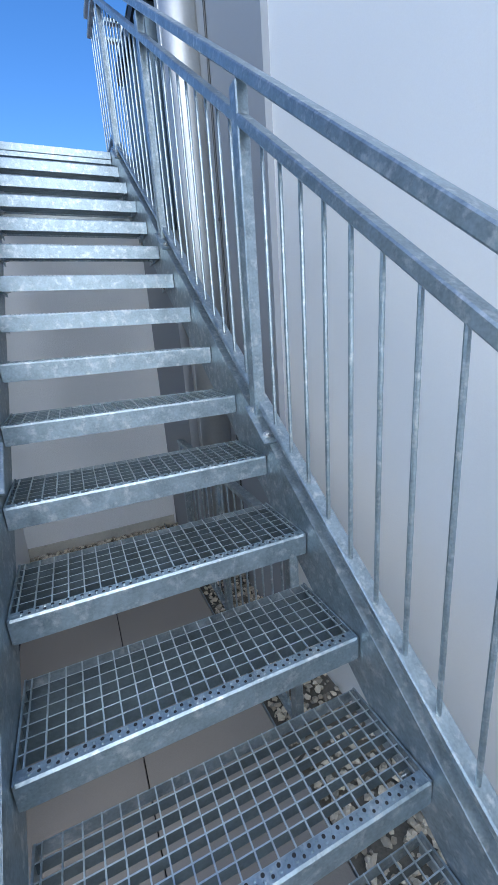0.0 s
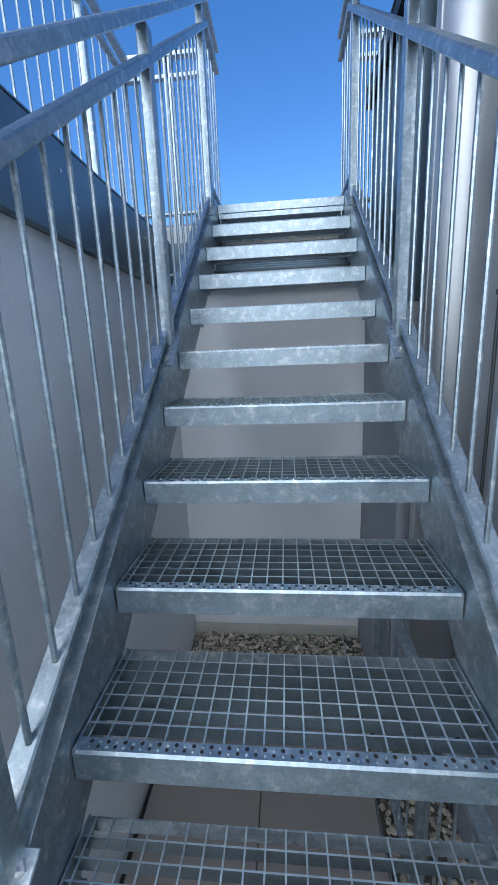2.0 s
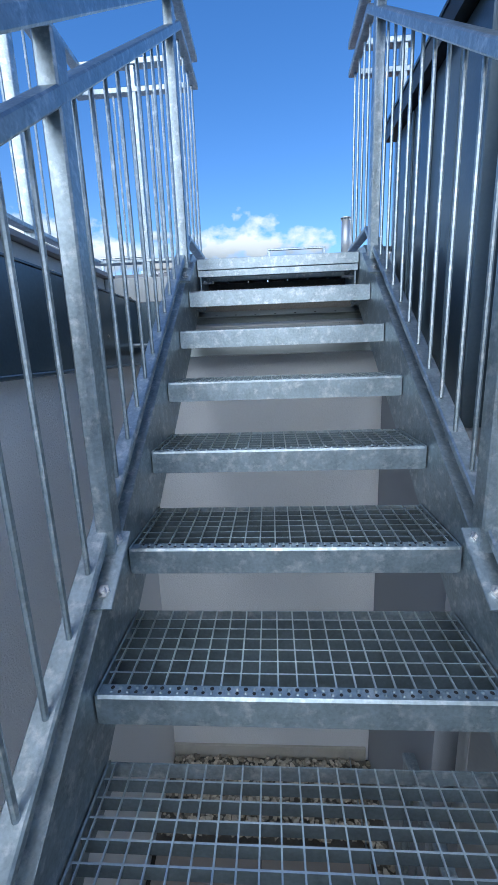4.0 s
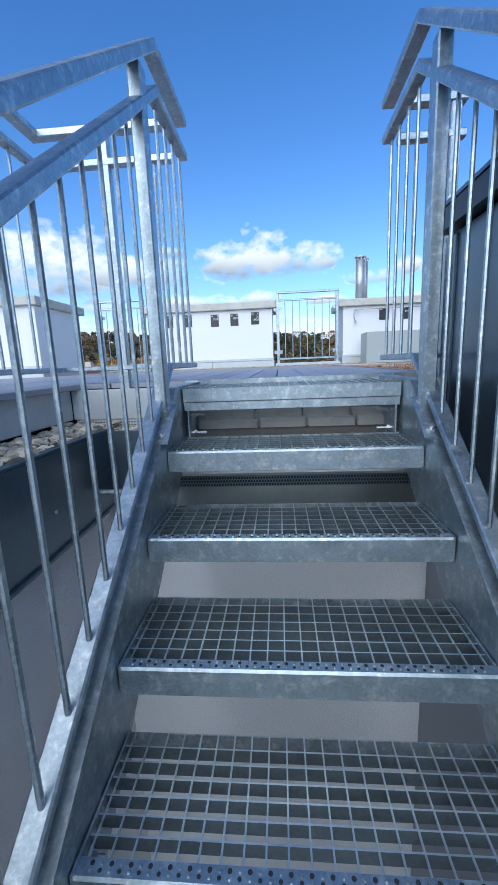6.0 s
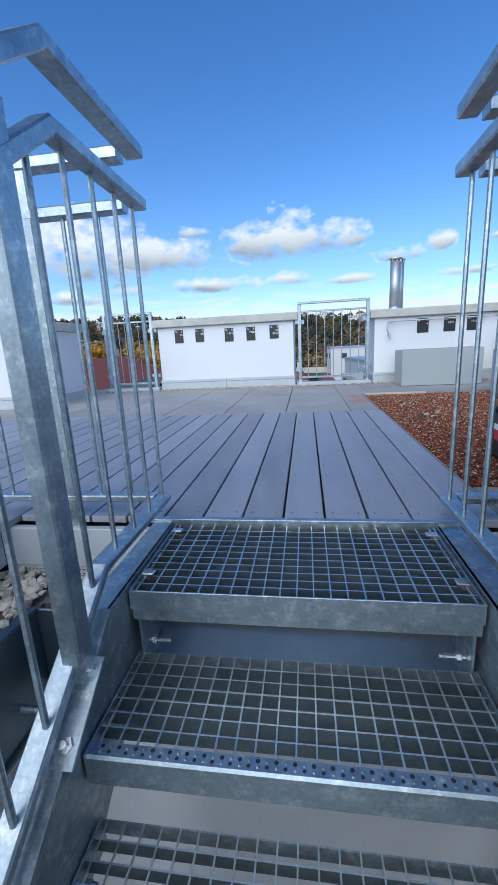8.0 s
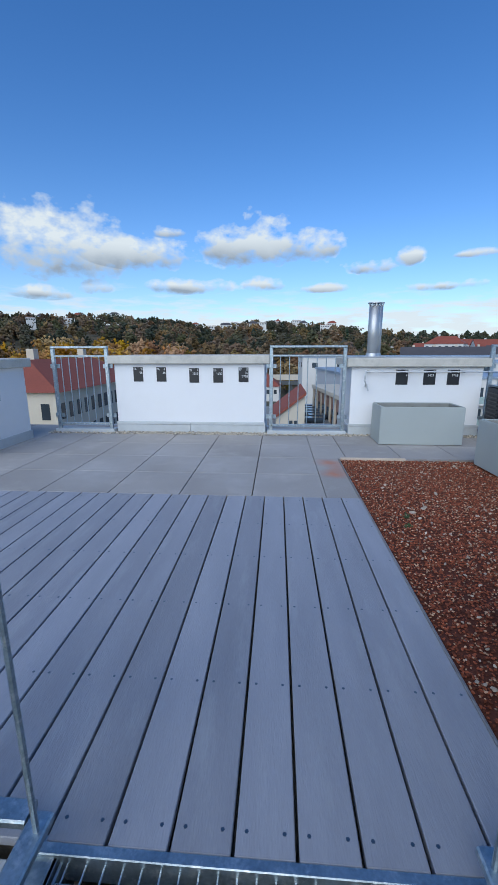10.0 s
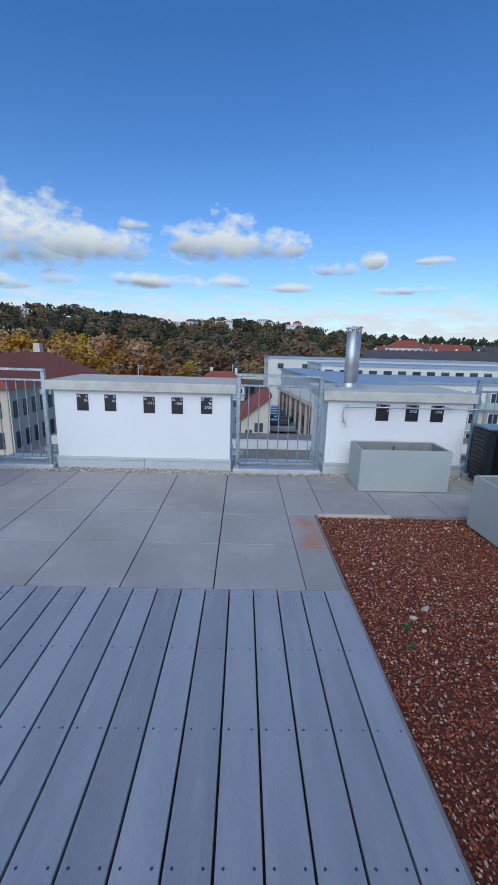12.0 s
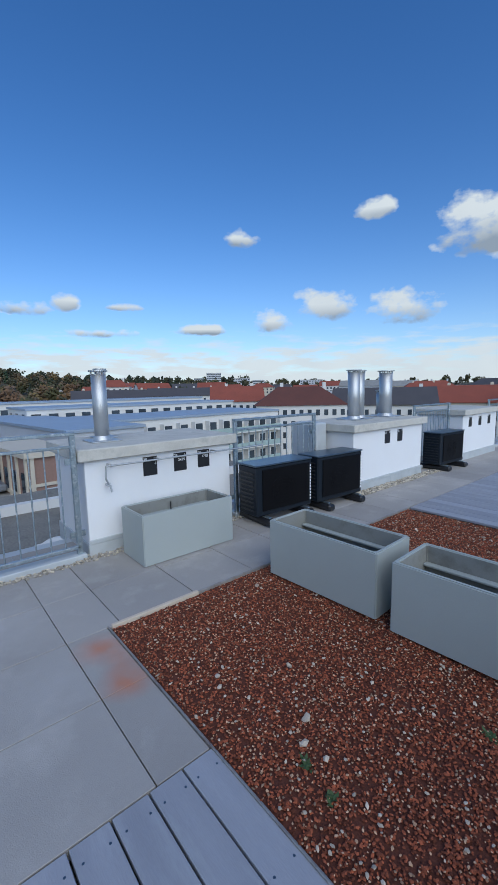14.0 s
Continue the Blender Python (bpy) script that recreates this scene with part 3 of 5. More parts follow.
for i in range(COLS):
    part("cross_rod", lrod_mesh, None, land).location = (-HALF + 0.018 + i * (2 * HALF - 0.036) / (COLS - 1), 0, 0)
clip_mesh = mesh_of("clip", add_box(box(-0.006, 0.026, -0.011, 0.011, 0.001, 0.008, 0.002), -0.006, 0.014, -0.009, 0.009, -0.01, 0.001), BOLT)
for sx in (-1, 1):
    for y in (0.075, 0.315):
        c = part("grating_clip", clip_mesh, None, land)
        c.matrix_basis = pose(sx * (HALF - 0.014), y, 0.002, 0, 0, 180 if sx > 0 else 0)
    br = part("bracket", box(sx * 0.385 - 0.004, sx * 0.385 + 0.004, 0.012, 0.10, -0.23, -0.05, 0.002), GALV, land)
    for z in (-0.10, -0.17):
        part("bracket_bolt", add_rod(rod((sx * 0.388, 0.05, z), (sx * 0.325, 0.05, z), 0.006, 8), (sx * 0.372, 0.05, z), (sx * 0.362, 0.05, z), 0.012, 6), BOLT, land)

# side channels
TOP, BOT = 0.070, -0.215
YB = -RUN * STEPS - 0.02
for sx in (-1, 1):
    inner, outer = sx * 0.402, sx * 0.410
    yk = -(TOP - 0.012) / SLOPE
    web = [(0.40, 0.012), (yk, 0.012), (YB, nose(YB) + TOP), (YB, GROUND), (YB + 0.22, GROUND), (0.02, BOT - 0.02), (0.40, BOT - 0.02)]
    st = part("side_channel", slab_poly(web, "x", min(inner, outer), max(inner, outer)), GALV, stair)
    cx = sx * 0.436
    part("upper_flange", sweep([(cx, 0.40, 0.008), (cx, yk, 0.008), (cx, YB, nose(YB) + TOP - 0.004)], 0.068, 0.008, 0.002), GALV, st)
    part("lower_flange", sweep([(cx, 0.40, BOT - 0.016), (cx, 0.02, BOT - 0.016), (cx, YB + 0.22, GROUND + 0.006)], 0.068, 0.008, 0.002), GALV, st)

# ---- railings ----
RX, TOE, MID, HAND = 0.436, 0.135, 0.948, 1.074
RAIL_X = 0.421                                   # hand and mid rails and posts stand slightly inside the toe rail
POSTS = (-0.185, -1.295, -2.405, -3.505, -4.33)
BEND = -0.035


def railing(sx):
    r = thing("stair_railing", "galvanised steel railing with round bars along the stair", "railing", "railings of the staircase")
    x = sx * RX
    ye = -4.42
    for nm, off, w, h in (("handrail", HAND, 0.050, 0.032), ("mid_rail", MID, 0.042, 0.030), ("toe_rail", TOE - 0.04, 0.046, 0.022)):
        yb = BEND if nm != "toe_rail" else -0.045
        zl = off if nm != "toe_rail" else 0.09
        o = zl - nose(yb)
        xr = x if nm == "toe_rail" else sx * RAIL_X
        part(nm, sweep([(xr, 0.385, zl), (xr, yb, zl), (xr, ye, nose(ye) + o)], w, h), GALV, r)
    for yp in POSTS:
        bm = box(sx * RAIL_X - 0.02, sx * RAIL_X + 0.02, yp - 0.025, yp + 0.025, nose(yp) + TOP - 0.02, nose(yp) + HAND - 0.012, 0.004)
        ps = part("post", bm, GALV, r)
        d = Vector((0, -RUN, -RISE)).normalized()
        c = Vector((x - sx * 0.031, yp - 0.03, nose(yp - 0.03) + TOP + 0.006))
        part("foot_plate", sweep([c + d * 0.11, c - d * 0.07], 0.05, 0.009, 0.002), GALV, ps)
        for q in (0.075, -0.045):
            p = c + d * q
            up = Vector((0, -RISE, RUN)).normalized()
            part("foot_bolt", add_rod(rod(p, p + up * 0.012, 0.014, 6), p + up * 0.012, p + up * 0.022, 0.007, 8), BOLT, ps)
    ys = [0.352 - 0.108 * i for i in range(4)]
    ys.append(-0.087)
    for a, b in zip(POSTS, POSTS[1:]):                   # ten bars to a bay
        n = round((a - b) / 0.0995)
        ys += [a + (b - a) * i / n - (0.014 if a < -2 else 0) for i in range(1, n)]
    for y in ys:
        if y > -0.045:
            lo_, hi_ = 0.09, MID
        else:
            lo_, hi_ = nose(y) + TOE, nose(y) + MID - nose(BEND)
        part("baluster", rod((sx * 0.430, y, lo_), (sx * 0.430, y, hi_ - 0.005), 0.0062, 8), GALV, r)
    return r


railing(-1)
railing(1)

# guard around the stair opening, west arm with a return along the well
gr = thing("guard_railing", "galvanised guard railing turning along the stair opening", "railing")
GX, GY = -1.055, 0.385
for nm, z, w, h in (("handrail", 1.074, 0.05, 0.032), ("mid_rail", 0.948, 0.042, 0.03), ("toe_rail", 0.09, 0.046, 0.022)):
    part(nm, sweep([(-RX - 0.026, GY, z), (GX, GY, z), (GX, -2.6, z)], w, h), GALV, gr)
for px, py in ((-0.76, GY), (GX, -0.30), (GX, -1.40), (GX, -2.5)):
    part("post", box(px - 0.025, px + 0.025, py - 0.02, py + 0.02, -0.09, 1.07, 0.004), GALV, gr)
for i in range(5):
    part("baluster", rod((-0.545 - 0.108 * i, GY, 0.09), (-0.545 - 0.108 * i, GY, 0.95), 0.0062, 8), GALV, gr)
for i in range(27):
    y = GY - 0.10 - 0.108 * i
    part("baluster", rod((GX, y, 0.09), (GX, y, 0.95), 0.0062, 8), GALV, gr)
gr2 = thing("guard_railing", "short galvanised guard rail between stair and clad shaft", "railing")
for nm, z, w, h in (("handrail", 1.074, 0.05, 0.032), ("mid_rail", 0.948, 0.042, 0.03), ("toe_rail", 0.09, 0.046, 0.022)):
    part(nm, sweep([(RX + 0.026, GY, z), (0.72, GY, z)], w, h), GALV, gr2)
part("post", box(0.66, 0.70, GY - 0.02, GY + 0.02, -0.09, 1.07, 0.004), GALV, gr2)
for i in range(2):
    part("baluster", rod((0.535 + 0.1 * i, GY, 0.09), (0.535 + 0.1 * i, GY, 0.95), 0.0062, 8), GALV, gr2)

# ---- the roof terrace ----
wall("roof_slab", -14, 16, 0.40, 5.12, -0.85, -0.30, CONCRETE, "grey concrete roof slab under the terrace")
wall("roof_slab_west", -14, -1.03, -2.7, 0.40, -0.85, -0.30, CONCRETE, "grey concrete roof slab beside the stair well")
wall("roof_slab_east", 1.25, 16, -1.7, 0.40, -0.84, -0.31, CONCRETE, "grey concrete roof slab beside the clad shaft")
tagged(part("bedding", box(-13.9, 15.9, 0.42, 5.0, -0.30, -0.052), PEBBLE_BED), "dark gravel bedding under the terrace floor", "floor", kind="structure")
tagged(part("bedding_west", box(-13.9, -1.045, -2.68, 0.42, -0.30, -0.06), DARK), "dark bedding under the deck boards", "floor", kind="structure")
trim = thing("deck_trim", "galvanised sheet-steel edge trim round the stair opening", "trim", kind="structure")
part("trim_west", box(-1.040, -1.012, -2.69, 0.335, -0.145, -0.006, 0.003), UPSTAND, trim)
part("trim_north", box(-1.012, -0.475, 0.338, 0.366, -0.145, -0.006, 0.003), UPSTAND, trim)
part("trim_north", box(0.475, 0.70, 0.338, 0.366, -0.145, -0.006, 0.003), UPSTAND, trim)

deck = thing("floor_deck", "grey painted timber deck boards with dark gaps", "deck", kind="structure", at=(0, 0, DECK_Z))
PITCH = 0.1312
bw = PITCH - 0.008
BX = 0.4745 + PITCH / 2 - 0.0
north = mesh_of("board", box(-bw / 2, bw / 2, DECK_Y0, DECK_Y1, -0.024, 0.0, 0.002), BOARD)
westb = mesh_of("board", box(-bw / 2, bw / 2, -2.68, DECK_Y1, -0.024, 0.0, 0.002), BOARD)
eastb = mesh_of("board", box(-bw / 2, bw / 2, -1.2, 3.45, -0.024, 0.0, 0.002), BOARD)
for i in range(46):
    cx = BX - i * PITCH
    part("board", north if cx > -1.02 else westb, None, deck).location = (cx, 0, 0)
for i in range(40):
    part("board", eastb, None, deck).location = (4.10 + i * PITCH, 0, 0)
bm = bmesh.new()
for i in range(22):
    cx = BX - i * PITCH
    for j in range(6):
        for dx in (-0.04, 0.04):
            y = 0.43 + j * 0.385
            add_rod(bm, (cx + dx, y, -0.001), (cx + dx, y, 0.0006), 0.0045, 6)
part("screw_heads", bm, GALV_DARK, deck, kind="stuff")
edge2 = part("deck_edging", add_box(box(DECK_X1 + 0.008, DECK_X1 + 0.014, 0.40, 3.465, -0.06, DECK_Z + 0.006, 0.001), DECK_X1 + 0.014, DECK_X1 + 0.026, 0.40, 3.465, -0.02, DECK_Z - 0.012), EDGE)
tagged(edge2, "thin steel edging between deck and red gravel", "edging")
edge3 = part("bed_edging", box(DECK_X1 + 0.034, 1.22, 3.452, 3.478, -0.06, DECK_Z + 0.006, 0.003), PALE)
tagged(edge3, "pale edging strip along the far side of the gravel bed", "edging")
edge4 = part("bed_edging", box(1.225, 3.99, 3.458, 3.474, -0.06, DECK_Z + 0.002, 0.003), EDGE)
tagged(edge4, "steel edging strip along the far side of the gravel bed", "edging")

PZ = DECK_Z - 0.002
pav = thing("floor_terrace", "large grey concrete slabs with narrow dark joints", "paving", kind="structure", at=(0, 0, PZ))
PP = 0.5175
pm = mesh_of("slab", box(-PP / 2 + 0.0035, PP / 2 - 0.0035, -PP / 2 + 0.002, PP / 2 - 0.002, -0.05, 0, 0.0015), PAVER)
pn = mesh_of("slab_strip", box(0.379, 0.678, -PP / 2 + 0.001, PP / 2 - 0.001, -0.05, 0, 0.002), PAVER)
pc = mesh_of("slab_cut", box(0.379, 0.598, -PP / 2 + 0.001, PP / 2 - 0.001, -0.05, 0, 0.002), PAVER)
for j in range(5):
    cy = DECK_Y1 + 0.006 + PP / 2 + j * (PP + 0.001)
    for i in range(-13, 0):
        part("slab", pm, None, pav).location = (0.3775 + PP / 2 + i * PP, cy, 0)
    part("slab", pn if j > 1 else pc, None, pav).location = (0, cy, 0)
    if j > 1:
        for i in range(24):
            part("slab", pm, None, pav).location = (0.680 + PP / 2 + i * PP, cy, 0)
part("slab_by_stair", box(0.63, 3.98, 0.42, 0.70, -0.05, -0.008, 0.003), PAVER, pav)

bed = thing("gravel_bed", "bed of red-brown lava gravel with scattered pale stones", "gravel bed", kind="stuff")
part("fines", box(DECK_X1 + 0.021, 3.99, 0.70, 3.457, -0.07, DECK_Z - 0.020), LAVA_BED, bed)
stones("chips", (DECK_X1 + 0.03, 2.5, 0.71, 3.445), 45000, 0.0057, lambda x, y: DECK_Z - 0.014, LAVA, 7, bed)
stones("chips", (2.3, 3.98, 1.5, 3.445), 14000, 0.0078, lambda x, y: DECK_Z - 0.014, LAVA, 8, bed)
stones("pale_chips", (DECK_X1 + 0.03, 3.98, 0.71, 3.445), 1500, 0.007, lambda x, y: DECK_Z - 0.007, PALE, 9, bed)
stones("tan_chips", (DECK_X1 + 0.03, 3.98, 0.71, 3.445), 14000, 0.0046, lambda x, y: DECK_Z - 0.009, mat("tan_chip", (0.48, 0.30, 0.19), 0.85, 0, 0.1, 8, 120, 0.3, 0.1, island=0.5), 29, bed)
stones("pale_pebbles", (DECK_X1 + 0.1, 3.9, 0.8, 3.4), 60, 0.017, lambda x, y: DECK_Z - 0.006, PALE, 19, bed)
stones("gravel_by_parapet", (-2.8, 2.5, 4.44, 4.60), 2600, 0.0115, lambda x, y: DECK_Z + 0.001, PEBBLE, 10, grav)
stones("gravel_by_parapet", (3.95, 6.2, 4.08, 4.24), 1300, 0.0125, lambda x, y: DECK_Z + 0.001, PEBBLE, 11, grav)

# ---- the low roof huts ----
def text(body, size, material, parent, m, name="lettering"):
    cu = bpy.data.curves.new("lettering", "FONT")
    cu.body, cu.size, cu.extrude = body, size, 0.0006
    tmp = bpy.data.objects.new("lettering", cu)
    me = bpy.data.meshes.new_from_object(tmp)
    bpy.data.objects.remove(tmp)
    me.materials.clear()
    me.materials.append(material)
    ob = new(name, me)
    ob.parent = parent
    ob.matrix_basis = m
    return ob


def hut(x0, x1, yf, depth, ztop, label, panels=(), cap=0.10, over=0.06, group="huts along the parapet"):
    """A low rendered hut with a flashing plinth, a concrete cap and flat black signs on its front."""
    h = thing("roof_hut", label, "roof hut", group)
    part("wall", box(x0, x1, yf, yf + depth, -0.06, ztop, 0.004), PLASTER_H, h)
    mid = (x0 + x1) / 2
    for a, b in ((x0 - 0.012, mid - 0.002), (mid + 0.002, x1 + 0.012)):
        part("plinth", box(a, b, yf - 0.014, yf + depth + 0.012, -0.06, 0.115, 0.004), UPSTAND, h)
        part("plinth_strip", box(a, b, yf - 0.020, yf - 0.002, 0.116, 0.150, 0.003), UPSTAND, h)
    part("cap", box(x0 - over, x1 + over, yf - over, yf + depth + over, ztop + 0.001, ztop + cap, 0.008), CONCRETE, h, "weathered pale concrete cap slab")
    for px0, px1, pz0, pz1, lines in panels:
        s = part("sign", box(px0, px1, yf - 0.004, yf + 0.001, pz0, pz1), BLACK, h, "matt black number sign")
        for body, dx, dz, sz in lines:
            text(body, sz, LETTER, s, pose(px0 + dx * (px1 - px0), yf - 0.0055, pz1 - dz * (pz1 - pz0), 90, 0, 0))
    return h


def sign(px, z1, a, rest, w=0.118, hh=0.172):
    lines = [(a, 0.02, 0.20, 0.034)]
    lines.append(("E", 0.80, 0.20, 0.034))
    for i, b in enumerate(rest):
        lines.append((b, 0.98 - 0.165 * len(b), 0.45 + 0.23 * i, 0.037))
    return (px, px + w, z1 - hh, z1, lines)


hut(-1.95, -0.125, 4.60, 0.85, 0.85, "low white rendered hut with five black number signs",
    [sign(-1.715, 0.812, "23.", ["56"]), sign(-1.43, 0.812, "24.", ["56"]), sign(-1.03, 0.80, "25.", ["1213"]), sign(-0.74, 0.80, "26.", ["1920"]), sign(-0.435, 0.808, "27.", ["26", "2728"])])
hb = hut(0.885, 2.355, 4.57, 0.85, 0.815, "low white rendered hut with three black number signs",
         [sign(1.39, 0.785, "28.", ["4"], 0.135), sign(1.70, 0.785, "29.", ["2425"], 0.135), sign(1.965, 0.785, "30.", ["1718"], 0.135)])
hut(4.08, 5.84, 4.25, 0.85, 0.80, "low white rendered hut carrying three flues", [sign(4.80, 0.76, "31.", [], 0.135), sign(5.13, 0.76, "32.", [], 0.135)])
hut(7.35, 8.95, 4.25, 0.85, 0.83, "far white rendered hut with three black signs", [sign(7.6, 0.78, "33.", [], 0.13), sign(8.05, 0.78, "34.", [], 0.13), sign(8.5, 0.78, "35.", [], 0.13)])
hut(-6.2, -2.82, 3.12, 1.05, 0.83, "wide white rendered hut at the end of the deck")

# water pipe with a tap on the hut
wp = thing("water_pipe", "thin chrome water pipe with a garden tap", "water pipe")
part("pipe", add_rod(rod((1.03, 4.485, 0.765), (2.75, 4.485, 0.765), 0.008, 10), (1.03, 4.485, 0.768), (1.02, 4.485, 0.66), 0.008, 10), DUCT, wp)
part("pipe_bend", rod((1.02, 4.485, 0.665), (1.05, 4.50, 0.605), 0.008, 10), DUCT, wp)
tap = part("tap", add_rod(rod((1.05, 4.565, 0.60), (1.05, 4.47, 0.60), 0.011, 10), (1.05, 4.475, 0.60), (1.06, 4.465, 0.55), 0.008, 10), DUCT, wp)
part("tap_lever", box(1.03, 1.075, 4.52, 4.533, 0.61, 0.616, 0.002), DUCT, tap)
for x in (1.06, 1.49, 2.11):
    part("pipe_clip", box(x, x + 0.018, 4.478, 4.57, 0.754, 0.777, 0.002), BOLT, wp)


def flue(x, y, z0, z1, r, label="shiny stainless steel flue with a slotted cap"):
    f = thing("flue", label, "flue", "flues on the huts")
    part("base_plate", box(x - r * 2.1, x + r * 2.1, y - r * 2.1, y + r * 2.1, z0, z0 + 0.012, 0.003), DUCT, f)
    part("collar", rod((x, y, z0 + 0.012), (x, y, z0 + 0.05), r * 1.25, 28, r * 1.03), DUCT, f)
    part("pipe", rod((x, y, z0 + 0.02), (x, y, z1), r, 28), DUCT, f, smooth=True)
    part("cap", rod((x, y, z1 + 0.022), (x, y, z1 + 0.034), r * 1.28, 28), DUCT, f)
    for i in range(8):
        a = i * math.pi / 4
        part("cap_stay", box(x + r * math.cos(a) - 0.005, x + r * math.cos(a) + 0.005, y + r * math.sin(a) - 0.005, y + r * math.sin(a) + 0.005, z1 - 0.01, z1 + 0.024), DUCT, f)
    return f


flue(1.20, 5.0, 0.916, 1.53, 0.066)
flue(1.315, 5.27, 0.916, 1.56, 0.050, "slim stainless steel flue behind a wider one")
flue(4.78, 4.75, 0.901, 1.58, 0.085)
flue(5.00, 4.82, 0.901, 1.58, 0.085)
flue(5.62, 4.75, 0.901, 1.58, 0.10)
flue(5.92, 4.98, 0.86, 1.28, 0.10, "short wide stainless steel flue")
vb = thing("vent_box", "silver insulated vent box beside the hut", "vent box")
part("body", box(3.72, 4.02, 4.62, 5.0, -0.05, 0.92, 0.02), UPSTAND, vb)


# ---- parapet guards ----
def guard(x0, x1, y, n, label="galvanised parapet guard between two huts"):
    g = thing("parapet_guard", label, "railing", "parapet guards")
    for x in (x0, x1):
        p = part("post", box(x - 0.021, x + 0.021, y - 0.018, y + 0.018, 0.03, 1.035, 0.004), GALV, g)
        part("wall_bracket", box(x - 0.06, x + 0.06, y + 0.019, y + 0.027, 0.20, 0.25, 0.002), GALV, p)
        part("wall_bracket", box(x - 0.06, x + 0.06, y + 0.019, y + 0.027, 0.80, 0.85, 0.002), GALV, p)
    part("handrail", sweep([(x0 - 0.018, y, 1.048), (x1 + 0.018, y, 1.048)], 0.044, 0.026), GALV, g)
    part("upper_rail", sweep([(x0, y, 0.945), (x1, y, 0.945)], 0.026, 0.022), GALV, g)
    part("bottom_rail", sweep([(x0, y, 0.125), (x1, y, 0.125)], 0.036, 0.026), GALV, g)
    part("bottom_sill", box(x0 - 0.045, x1 + 0.045, y - 0.045, y + 0.09, -0.05, 0.065, 0.006), UPSTAND, g)
    for i in range(n):
        x = x0 + (x1 - x0) * (i + 1) / (n + 1)
        part("bar", rod((x, y, 0.13), (x, y, 0.94), 0.0058, 8), GALV, g)
    return g


guard(-2.68, -2.02, 4.56, 6)
guard(-0.045, 0.80, 4.56, 7)
guard(2.43, 3.68, 4.56, 12, "galvanised parapet guard behind the heat pumps")
guard(5.98, 7.22, 4.45, 12, "galvanised parapet guard beside a hut")
guard(9.1, 11.4, 4.45, 20, "far galvanised parapet guard at the roof end")
wall("parapet", -14, 16, 5.02, 5.16, -18, -0.04, PLASTER_W, "outer house wall under the roof edge")
for nm, x0, x1 in (("gutter_sheet", -2.75, 4.0),):
    gs = part(nm, box(x0, x1, 4.66, 5.15, -0.05, 0.012, 0.004), UPSTAND)
    tagged(gs, "pale grey sheet coping along the roof edge", "coping")


# ---- planters ----
def planter(x, y, rz, label):
    p = thing("planter", label, "planter", "planters", at=(x, y, DECK_Z), rz=rz)
    L, W, H, T = 0.862, 0.40, 0.405, 0.028
    bm = bmesh.new()
    o = [(-L / 2, -W / 2), (L / 2, -W / 2), (L / 2, W / 2), (-L / 2, W / 2)]
    i_ = [(-L / 2 + T, -W / 2 + T), (L / 2 - T, -W / 2 + T), (L / 2 - T, W / 2 - T), (-L / 2 + T, W / 2 - T)]
    rings = [[bm.verts.new((a, b, z)) for a, b in q] for q, z in ((o, 0.004), (o, H), (i_, H), (i_, 0.04))]
    for r0, r1 in zip(rings, rings[1:]):
        for k in range(4):
            bm.faces.new((r0[k], r0[(k + 1) % 4], r1[(k + 1) % 4], r1[k]))
    bm.faces.new(rings[0][::-1])
    bm.faces.new(rings[3])
    bmesh.ops.bevel(bm, geom=list({e for e in bm.edges if e.verts[0].co.z > 0.3 or e.verts[1].co.z > 0.3}), offset=0.007, segments=2, affect="EDGES")
    bmesh.ops.recalc_face_normals(bm, faces=bm.faces)
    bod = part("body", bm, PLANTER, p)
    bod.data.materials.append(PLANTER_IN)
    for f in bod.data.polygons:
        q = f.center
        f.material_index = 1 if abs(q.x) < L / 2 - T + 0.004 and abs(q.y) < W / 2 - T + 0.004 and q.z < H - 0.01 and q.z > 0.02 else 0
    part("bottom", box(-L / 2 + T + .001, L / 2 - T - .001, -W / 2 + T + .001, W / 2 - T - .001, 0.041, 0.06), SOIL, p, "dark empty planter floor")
    part("ledge", box(-L / 2 + T + .001, L / 2 - T - .001, W / 2 - T - 0.045, W / 2 - T - .001, 0.285, 0.30, 0.003), PLANTER, p)
    part("ledge", box(-L / 2 + T + .001, L / 2 - T - .001, -W / 2 + T + .001, -W / 2 + T + 0.045, 0.285, 0.30, 0.003), PLANTER, p)
    part("drain_pin", rod((0, W / 2 - T - 0.03, 0.29), (0, W / 2 - T - 0.03, 0.37), 0.006, 8), BLACK, p)
    return p


planter(1.546, 4.243, 0, "empty pale grey-green planter trough beside a hut")
planter(1.985, 2.915, 92, "empty grey-green planter trough on red gravel")
planter(1.985, 1.945, 92, "empty grey-green planter trough at the end of the row")


